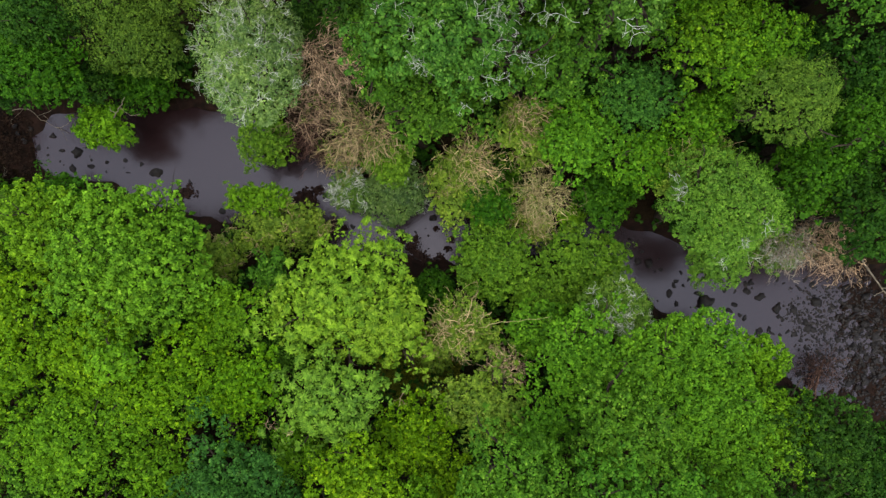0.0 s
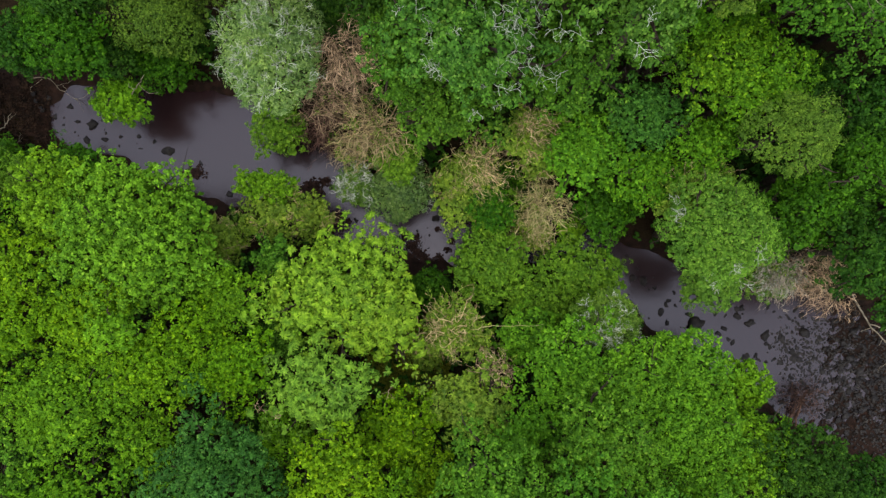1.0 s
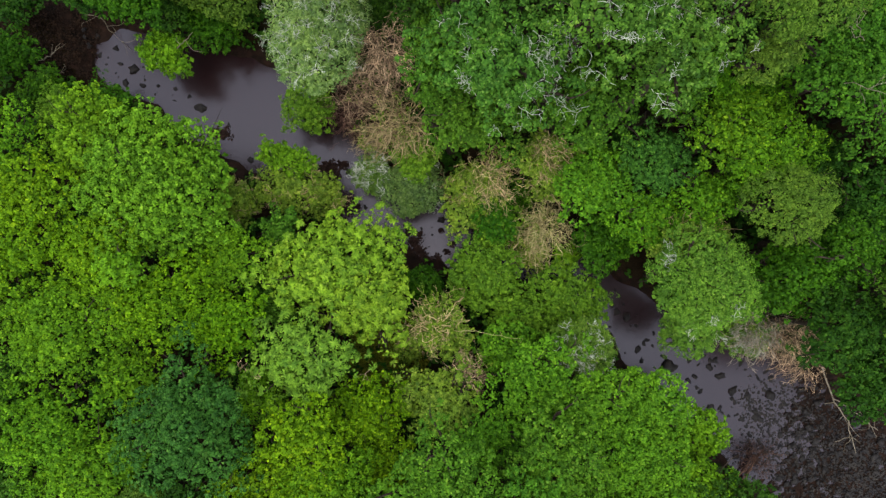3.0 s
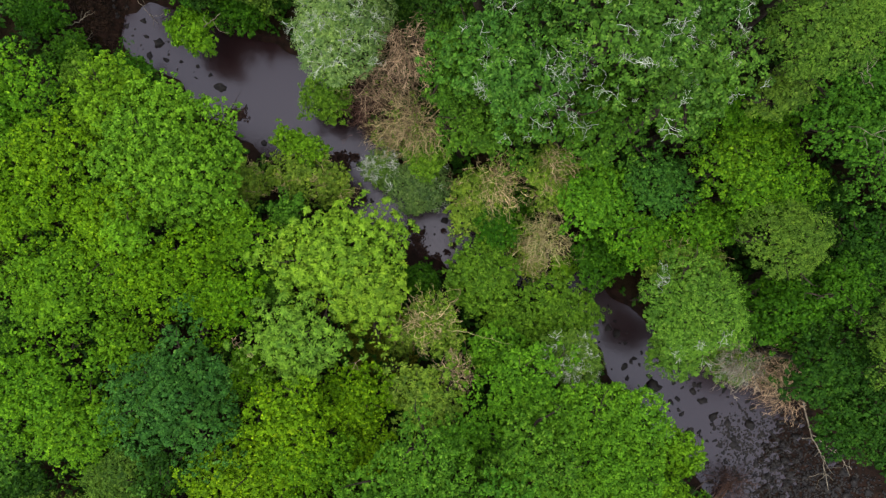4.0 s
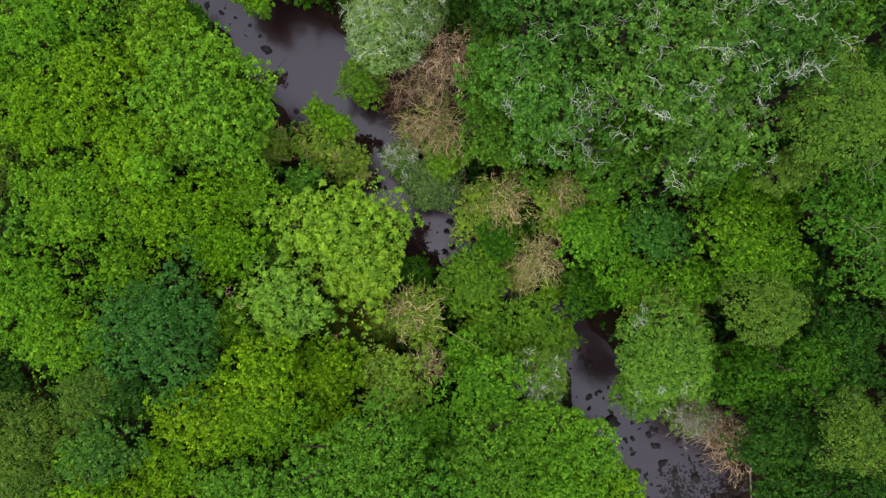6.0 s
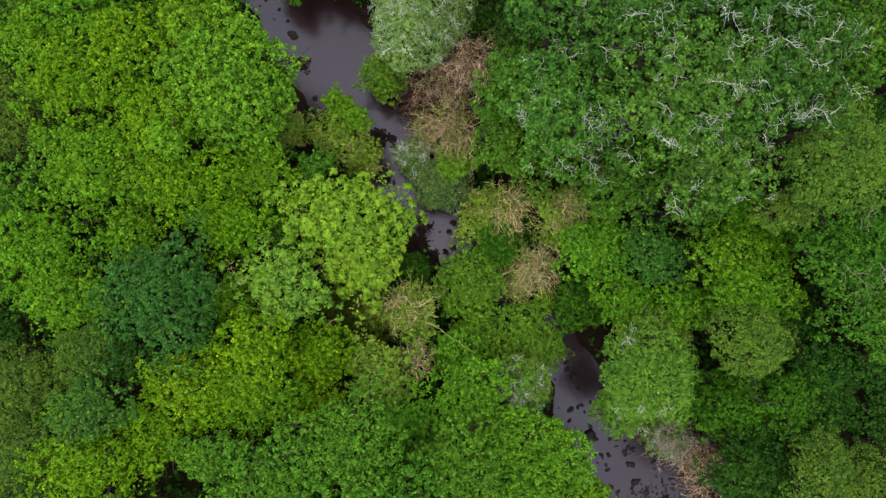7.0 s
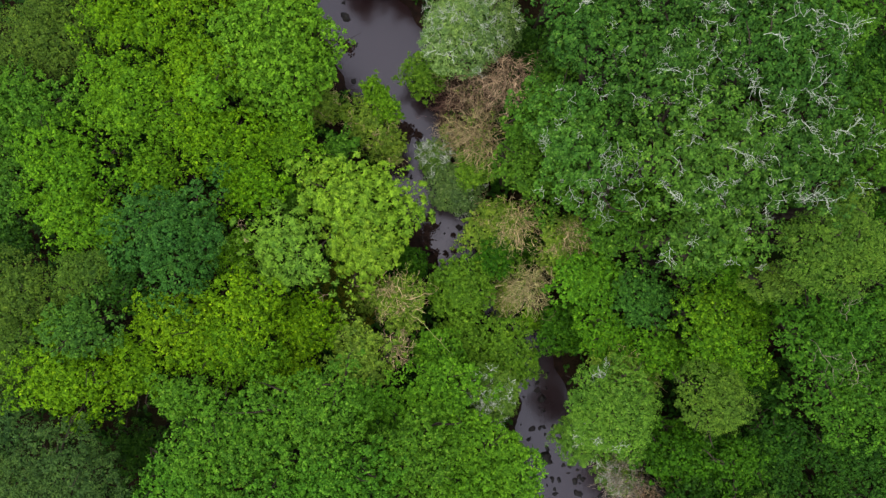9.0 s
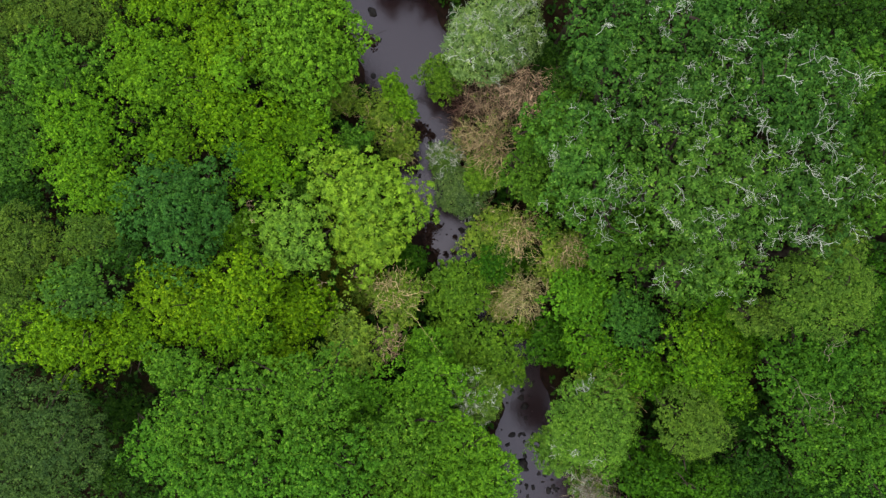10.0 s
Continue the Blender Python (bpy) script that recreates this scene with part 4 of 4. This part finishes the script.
tree(24.0, -14.0, 6.6, 1.98, 2.13, 76, 1.19, "darkg", "dark-green understorey tree filling a gap in the wood")
tree(26.0, 9.5, 8.1, 1.94, 1.98, 43, 1.16, "darkg", "dark-green understorey tree filling a gap in the wood")
tree(1.5, -20.0, 9.9, 1.82, 1.91, 67, 1.09, "clump", "deep-green understorey tree with rounded leaf clumps")
tree(-29.5, -5.0, 6.4, 1.80, 1.79, 82, 1.08, "green", "mid-green understorey tree filling a gap in the wood")
tree(-0.5, -30.0, 9.3, 1.77, 1.75, 33, 1.06, "grey", "dusky grey-green understorey tree with a soft crown")
tree(-22.5, -20.5, 6.1, 1.76, 1.70, 18, 1.06, "darkg", "dark-green understorey tree filling a gap in the wood")
tree(18.5, 20.5, 9.6, 1.71, 1.47, 65, 1.03, "green2", "fresh green understorey tree filling a gap in the wood")
tree(-2.0, -17.0, 9.9, 1.70, 1.76, 87, 1.02, "clump", "deep-green understorey tree with rounded leaf clumps")
tree(9.5, 32.0, 10.5, 1.69, 1.79, 49, 1.02, "oakr", "deep yellow-green understorey oak with loose leaf tufts")
tree(11.5, -11.5, 10.1, 1.65, 1.37, 44, 0.99, "clump", "deep-green understorey tree with rounded leaf clumps")
tree(-23.0, 3.0, 2.1, 1.64, 1.77, 71, 0.98, "green2", "fresh green understorey tree filling a gap in the wood")
tree(-27.0, 3.0, 2.1, 1.64, 1.55, 41, 0.98, "green2", "fresh green understorey tree filling a gap in the wood")
tree(24.0, -10.0, 6.6, 1.63, 1.41, 16, 0.98, "darkg", "dark-green understorey tree filling a gap in the wood")
tree(-26.5, -15.5, 6.3, 1.61, 1.32, 80, 0.96, "olive", "dull olive-green understorey tree with fine soft foliage")
tree(-2.5, 20.0, 15.2, 1.60, 1.59, 13, 0.96, "loak2", "deep-green understorey oak with white dead branches")
tree(-9.0, -16.0, 9.3, 1.51, 1.40, 4, 0.91, "darkg", "dark-green understorey tree filling a gap in the wood")
tree(14.5, 26.0, 13.3, 1.50, 1.29, 66, 0.90, "green", "mid-green understorey tree filling a gap in the wood")
tree(10.5, -14.0, 10.1, 1.49, 1.49, 43, 0.90, "clump", "deep-green understorey tree with rounded leaf clumps")
tree(16.5, 21.0, 9.6, 1.48, 1.31, 59, 0.89, "green2", "fresh green understorey tree filling a gap in the wood")
tree(-1.0, 26.0, 11.6, 1.45, 1.58, 39, 0.87, "darkg", "dark-green understorey tree filling a gap in the wood")
tree(10.5, 17.0, 14.8, 1.44, 1.18, 5, 0.86, "fine", "soft olive-green understorey birch with fine foliage")
tree(-9.0, -1.5, 6.1, 1.42, 1.17, 86, 0.85, "green", "mid-green understorey tree filling a gap in the wood")
tree(26.5, 15.0, 8.1, 1.41, 1.36, 75, 0.85, "darkg", "dark-green understorey tree filling a gap in the wood")
tree(-10.0, -21.5, 8.1, 1.38, 1.18, 23, 0.83, "oak", "yellow-green understorey oak with dense leaf tufts")
tree(3.5, 4.5, 2.5, 1.36, 1.37, 81, 0.82, "green2", "fresh green understorey tree filling a gap in the wood")
tree(8.0, -20.0, 10.1, 1.35, 1.22, 6, 0.81, "clump", "deep-green understorey tree with rounded leaf clumps")
tree(-2.0, 31.5, 10.5, 1.33, 1.41, 26, 0.80, "oakr", "deep yellow-green understorey oak with loose leaf tufts")
tree(14.0, 16.0, 10.0, 1.32, 1.35, 14, 0.79, "green2", "fresh green understorey tree filling a gap in the wood")
tree(-24.0, 11.5, 4.5, 1.32, 1.33, 76, 0.79, "green2", "fresh green understorey tree filling a gap in the wood")

# ---- dead scrub ----


def dead_bush(x, y, z, r, count, material, label, seed, hang=0.8, alive=0):
    """A thicket of bare arching twigs."""
    rng = np.random.default_rng(seed)
    off, cx, cy = stream_offset(np.array([x]), np.array([y]))
    bx, by = x, y
    if off[0] < 0.6:
        away = np.array([x - cx[0], y - cy[0]])
        away /= np.linalg.norm(away) + 1e-6
        bx, by = x + away[0] * (0.6 - off[0]), y + away[1] * (0.6 - off[0])
    ground = land_at(bx, by)
    ob = thing("dead_bush", (bx, by, ground), label, "bush", "dead scrub along the stream")
    top = np.array([x - bx, y - by, z - ground])
    for _ in range(4):
        a = rng.normal(size=3) * np.array([0.25, 0.25, 0.0])
        a[2] = -0.1
        e = top + rng.normal(size=3) * np.array([r * 0.4, r * 0.4, 0.2])
        part("stem", tubes([(crooked(rng, a, e, 7, 0.08), np.linspace(0.07, 0.03, 7))], 6), material, ob)
    flow = rng.normal(size=3) * np.array([0.6, 0.6, 0]) + np.array([0, 0, 0.3])
    paths = []
    for _ in range(int(count * 0.9)):
        a = top + rng.normal(size=3) * np.array([r * 0.42, r * 0.42, 0.5])
        d = unit((a - top) * np.array([1, 1, 0.3])) + rng.normal(size=3) * np.array([0.9, 0.9, 0.3]) + flow
        e = a + unit(d) * rng.uniform(0.5, 1.35) * r * 0.75
        p = crooked(rng, a, e, 7, 0.26, sag=hang * rng.uniform(0.2, 1.3))
        p += rng.normal(size=p.shape) * 0.03
        w = rng.uniform(0.01, 0.017) * (1.7 if rng.random() < 0.2 else 1.0)
        paths.append((p, np.linspace(w, w * 0.5, 7)))
        for k in (2, 4, 5):
            q = p[k] + unit(d + rng.normal(size=3) * 0.9) * r * rng.uniform(0.15, 0.4)
            paths.append((crooked(rng, p[k], q, 3, 0.22, sag=0.1), np.linspace(w * 0.65, w * 0.35, 3)))
    tagged(part("twig_tangle", tubes(paths, 3), material, ob), kind="stuff")
    if alive:
        c = top + rng.normal(size=(alive, 3)) * np.array([r * 0.55, r * 0.55, 0.4]) - np.array([0, 0, 0.35])
        up = np.tile(np.array([[0, 0, 1.0]]), (alive, 1))
        tagged(part("leaves", leaves(rng, c, up, 14, 0.11, 0.06, 0.22, "broad"), LEAF["scrub"], ob, "sparse yellow-green leaves"), kind="stuff")
    return ob


dead_bush(-6.0, 9.9, 7.2, 1.5, 230, M_BROWN, "bare brown dead bush with arching tangled twigs by the pool", 1)
dead_bush(-7.2, 8.0, 5.0, 1.5, 220, M_BROWN, "bare brown dead bush with arching tangled twigs by the pool", 12, alive=30)
dead_bush(-7.8, 6.8, 3.0, 1.2, 170, M_DARKTWIG, "dark reddish-brown dead bush sagging down the bank to the water", 2, 1.2)
dead_bush(-4.1, 6.4, 6.0, 1.6, 230, M_TAN, "bare tan dead bush with tangled twigs beside green scrub", 3, alive=70)
dead_bush(-5.4, 5.6, 3.8, 1.1, 110, M_TAN, "bare tan dead bush with tangled twigs beside green scrub", 13, alive=60)
dead_bush(1.6, 5.0, 5.2, 1.4, 130, M_TAN, "dry tan thorn bush with tangled bare twigs", 4, alive=150)
dead_bush(4.2, 6.9, 7.3, 1.0, 110, M_TAN, "dry tan thorn bush with tangled bare twigs", 5, alive=50)
dead_bush(5.6, 3.2, 4.6, 1.35, 210, M_STRAW, "pale straw-coloured dead bush arching over the stream", 6, alive=60)
dead_bush(5.5, 1.5, 3.2, 1.0, 120, M_STRAW, "pale straw-coloured dead bush arching over the stream", 14, alive=30)
dead_bush(3.5, -5.9, 7.2, 0.8, 110, M_BROWN, "bare brown dead bush in a gap of the wood", 7, alive=30)
dead_bush(0.9, -4.0, 6.4, 1.35, 90, M_TAN, "dry tan thorn bush with tangled bare twigs", 8, alive=190)
dead_bush(19.0, 0.7, 5.4, 1.3, 170, M_GREYTAN, "pale bleached dead bush on the stony bank", 9, alive=40)
dead_bush(23.8, -7.3, 0.6, 1.1, 150, M_DARKTWIG, "low dark brown dead brush on the stony bank", 11, 0.6)
dead_bush(22.1, 0.9, 3.2, 1.5, 190, M_BROWN, "bare brown dead bush trailing over the bank", 10, 1.3)
dead_bush(24.3, -0.5, 2.0, 1.1, 120, M_BROWN, "bare brown dead bush trailing over the bank", 15, 1.0)

# ---- stones, mud and fallen wood ----


def lump(rng, r, flat, rough, fine=2):
    bm = bmesh.new()
    bmesh.ops.create_icosphere(bm, subdivisions=fine, radius=1.0)
    k = rng.uniform(0, 50, 3)
    sx, sy = r * rng.uniform(0.8, 1.35), r * rng.uniform(0.7, 1.0)
    for v in bm.verts:
        n1 = noise.noise(Vector(k) + v.co * 1.3)
        n2 = noise.noise(Vector(k) + v.co * 3.1)
        q = v.co * (1 + rough * n1 + rough * 0.4 * n2)
        v.co = (q.x * sx, q.y * sy, max(q.z, -0.6) * r * flat)
    me_v = [tuple(v.co) for v in bm.verts]
    me_f = np.array([[v.index for v in f.verts] for f in bm.faces])
    bm.free()
    return np.array(me_v), me_f


def stone(x, y, r, seed, material=None, flat=0.55, name="stone", label="dark wet rounded stone standing out of the stream", group="stones in the stream", rough=0.65):
    rng = np.random.default_rng(seed)
    z = max(land_at(x, y), -0.08 if material is None else 0.0)
    ob = mesh_object(name, *lump(rng, r, flat, rough), material or M_STONE, smooth=True)
    ob.matrix_world = pose(x, y, z + r * flat * 0.25, rng.uniform(-8, 8), rng.uniform(-8, 8), rng.uniform(0, 360))
    return tagged(ob, label, name.replace("_", " "), group)


def litter_clump(x, y, r, seed):
    """A raft of mud and rotting leaves stranded in the water."""
    rng = np.random.default_rng(seed)
    ob = thing("litter_clump", (x, y, 0.0), "dark reddish-brown raft of mud and rotting leaves in the stream", "leaf litter", "leaf rafts in the stream")
    v, f = lump(rng, r * 0.5, 0.22, 0.9)
    part("mud", (v, f), M_LITTER, ob, smooth=True)
    n = int(40 * r / 0.5)
    a, d = rng.uniform(0, 6.28, n), r * rng.uniform(0, 1, n) ** 0.7 * 0.95
    c = np.stack([d * np.cos(a), d * np.sin(a) * 0.75, 0.03 + 0.05 * (1 - d / r)], -1)
    up = np.tile(np.array([[0, 0, 1.0]]), (n, 1))
    tagged(part("dead_leaves", leaves(rng, c, up, 4, 0.13, 0.09, 0.08, "broad"), M_LITTER, ob), kind="stuff")
    return ob


stone(-23.2, 6.1, 0.36, 300)
stone(-18.2, 4.8, 0.34, 301)
stone(-25.7, 6.4, 0.2, 302)
stone(-24.8, 7.1, 0.22, 303)
stone(-24.2, 6.2, 0.22, 304)
stone(-25.1, 5.9, 0.15, 305)
stone(-22.3, 5.2, 0.2, 306)
stone(-23.5, 5.1, 0.25, 307)
stone(-19.1, 5.3, 0.2, 308)
stone(-16.0, 4.3, 0.18, 309)
stone(-15.7, 4.2, 0.12, 310)
stone(16.9, -3.2, 0.5, 311, label="big flat-topped brown boulder standing out of the stream", flat=0.7)
stone(13.3, -0.7, 0.36, 312)
stone(12.6, -0.6, 0.25, 313)
stone(12.2, -0.3, 0.2, 314)
stone(14.6, -2.6, 0.22, 315)
stone(14.9, -2.1, 0.2, 316)
stone(15.1, -3.3, 0.2, 317)
stone(19.5, -2.4, 0.3, 318)
stone(19.8, -1.9, 0.22, 319)
stone(22.6, -3.6, 0.26, 320)
stone(21.5, -3.5, 0.3, 321)
stone(24.0, -3.1, 0.35, 322)
stone(18.8, -3.3, 0.22, 323)
stone(20.2, -5.1, 0.22, 324)
stone(11.9, -0.8, 0.15, 325)
stone(20.4, -2.8, 0.3, 326)
stone(21.8, -4.2, 0.2, 327)
stone(23.3, -4.4, 0.22, 328)
stone(18.4, -3.7, 0.2, 329)
stone(19.1, -4.0, 0.2, 330)
stone(-13.9, 2.4, 0.22, 331)
stone(-7.4, 3.5, 0.22, 332)
stone(-0.5, 2.1, 0.25, 333)
stone(-5.6, 1.5, 0.2, 334)
litter_clump(-8.5, 3.5, 0.70, 500)
litter_clump(-7.9, 3.8, 0.50, 501)
litter_clump(-9.0, 3.2, 0.60, 502)
litter_clump(-8.2, 2.9, 0.50, 503)
litter_clump(-7.2, 1.3, 0.70, 504)
litter_clump(-7.9, 1.7, 0.70, 505)
litter_clump(-16.2, 3.6, 0.80, 506)
litter_clump(-16.7, 3.4, 0.60, 507)
litter_clump(-2.3, 0.7, 0.60, 508)
litter_clump(-1.8, 0.1, 0.60, 509)
litter_clump(-1.2, -0.4, 0.60, 510)
litter_clump(-0.7, -0.7, 0.50, 511)
litter_clump(0.0, -0.4, 0.35, 512)
litter_clump(0.5, 0.1, 0.25, 513)
litter_clump(-1.6, 0.7, 0.35, 514)
litter_clump(-0.3, 1.4, 0.25, 515)
litter_clump(-1.0, -1.0, 0.70, 516)
litter_clump(-1.5, -0.3, 0.50, 517)
litter_clump(-6.1, 1.4, 0.25, 518)
litter_clump(-3.8, 1.2, 0.25, 519)
litter_clump(0.7, 0.7, 0.30, 520)
litter_clump(-2.5, 1.0, 0.35, 521)
litter_clump(-6.8, 1.7, 0.45, 522)


def scatter_stones(x0, y0, x1, y1, spread, count, small, large, seed):
    """Stones strewn along a stretch of the stream."""
    rng = np.random.default_rng(seed)
    for i in range(count):
        s = rng.random()
        x, y = x0 + (x1 - x0) * s + rng.normal() * spread, y0 + (y1 - y0) * s + rng.normal() * spread
        if stream_offset(np.array([x]), np.array([y]))[0][0] > -0.1:
            continue
        stone(round(x, 2), round(y, 2), rng.uniform(small, large) ** 1.0, seed * 1000 + i)


scatter_stones(12.0, 0.3, 17.0, -2.8, 0.7, 26, 0.06, 0.18, 21)
scatter_stones(17.0, -2.6, 24.0, -4.8, 1.3, 80, 0.06, 0.22, 22)
scatter_stones(23.0, -4.6, 31.0, -6.0, 1.9, 90, 0.12, 0.28, 23)
scatter_stones(-27.0, 6.6, -19.0, 5.4, 0.8, 36, 0.06, 0.18, 24)
scatter_stones(-9.5, 3.4, -4.0, 1.4, 0.8, 26, 0.05, 0.12, 25)
scatter_stones(-2.2, 0.9, 0.8, 0.6, 0.6, 40, 0.05, 0.14, 26)


def cobbles(x0, y0, x1, y1, spread, count, seed):
    """Small cobbles and gravel of the stony bar, too many to count."""
    rng = np.random.default_rng(seed)
    shapes = [lump(rng, 1.0, 0.55, 0.5, 1) for _ in range(6)]
    vs, fs, base = [], [], 0
    t = rng.random(count)
    x, y = x0 + (x1 - x0) * t + rng.normal(size=count) * spread * 1.2, y0 + (y1 - y0) * t + rng.normal(size=count) * spread
    z, off = land(x, y), stream_offset(x, y)[0]
    for i in range(count):
        if off[i] > 0.2 or z[i] < -0.3:
            continue
        v, f = shapes[i % 6]
        a, r = rng.uniform(0, 6.28), rng.uniform(0.035, 0.12)
        w = v * r
        w = np.stack([w[:, 0] * math.cos(a) - w[:, 1] * math.sin(a) + x[i], w[:, 0] * math.sin(a) + w[:, 1] * math.cos(a) + y[i], w[:, 2] + max(z[i], -0.04) + r * 0.1], -1)
        vs.append(w)
        fs.append(f + base)
        base += len(w)
    ob = mesh_object("cobbles", np.concatenate(vs), np.concatenate(fs), M_STONE, smooth=True)
    tagged(ob, "dark wet cobbles and gravel of a shallow stony bar", "cobbles", kind="stuff")


cobbles(18.5, -3.0, 36.0, -8.5, 2.1, 9500, 31)


def fallen_branch(points, thick, twigs, material, label, seed):
    """A bent dead bough with side branches; the first point is its butt, resting on the ground or held by a crown."""
    rng = np.random.default_rng(seed)
    pts = np.array(points, float)
    k = np.linspace(0, len(pts) - 1, 12)
    line = np.stack([np.interp(k, np.arange(len(pts)), pts[:, a]) for a in range(3)], -1)
    line += rng.normal(size=line.shape) * 0.04
    root = line[0].copy()
    ob = thing("fallen_branch", root, label, "branch", "fallen wood")
    part("bough", tubes([(line - root, np.linspace(thick, thick * 0.35, 12))], 7), material, ob, smooth=True)
    for _ in range(twigs):
        i = rng.integers(3, 12)
        d = unit(line[min(i, 11)] - line[i - 2] + rng.normal(size=3) * 0.9) * rng.uniform(0.5, 1.4)
        part("side_branch", tubes([(crooked(rng, line[i] - root, line[i] - root + d, 5, 0.15), np.linspace(thick * 0.4, 0.008, 5))], 5), material, ob)
    return ob


fallen_branch([(26.1, -0.3, 1.0), (27.5, -2.2, 0.9), (29.1, -3.4, 0.7), (30.2, -5.2, 0.3)], 0.06, 9, M_GREYTAN, "bleached fallen bough lying out over the stream bed", 1)
fallen_branch([(27.6, -2.1, 0.8), (29.5, -2.7, 0.9), (30.8, -3.3, 0.9)], 0.045, 5, M_GREYTAN, "thin bleached fallen bough on the stream bank", 2)
fallen_branch([(-3.2, -8.0, 0.7), (-2.0, -6.9, 1.2), (-1.2, -6.0, 1.6), (-0.8, -5.0, 2.0)], 0.09, 5, M_BROWN, "fallen brown bough across a mossy gap in the wood", 3)
fallen_branch([(-28.7, 4.9, 0.9), (-28.1, 5.3, 1.1), (-27.8, 5.8, 1.2)], 0.04, 5, M_GREYTAN, "bleached dead branch on the muddy bank", 4)
fallen_branch([(-28.5, 3.7, 0.9), (-27.0, 4.5, 1.0)], 0.04, 4, M_GREYTAN, "bleached dead branch on the muddy bank", 5)
fallen_branch([(-26.9, 8.4, 1.0), (-26.0, 8.7, 0.8), (-25.3, 8.2, 0.6), (-24.5, 7.6, 0.25)], 0.03, 7, M_GREYTAN, "crooked grey fallen branch at the water's edge", 6)
fallen_branch([(-18.9, 7.5, 3.6), (-18.4, 7.9, 4.1), (-17.9, 8.5, 4.3)], 0.035, 2, M_GREYTAN, "pale bent dead branch caught in a low bough", 7)
fallen_branch([(2.2, -4.0, 6.6), (3.6, -3.7, 6.9), (5.8, -3.4, 6.8)], 0.016, 2, M_STRAW, "long thin dry pole leaning across the bushes", 8)


def build_bank_litter():
    """Dead leaves strewn over the bare muddy bank upstream and under the scrub."""
    rng = np.random.default_rng(12)
    n = 1600
    x, y = rng.normal(-28.4, 1.6, n), rng.normal(5.8, 1.7, n)
    x = np.concatenate([x, rng.uniform(-12, -5, 500), rng.uniform(20, 30, 500)])
    y = np.concatenate([y, rng.uniform(0, 8, 500), rng.uniform(-9, 2, 500)])
    z = land(x, y)
    k = z > 0.03
    c = np.stack([x[k], y[k], z[k] + 0.03], -1)
    up = np.tile(np.array([[0, 0, 1.0]]), (len(c), 1))
    ob = mesh_object("dead_leaves", *leaves(rng, c, up, 4, 0.14, 0.1, 0.2, "broad"), M_DEADLEAF)
    tagged(ob, "brown dead leaves strewn over the muddy bank", "leaf litter", kind="stuff")


build_bank_litter()
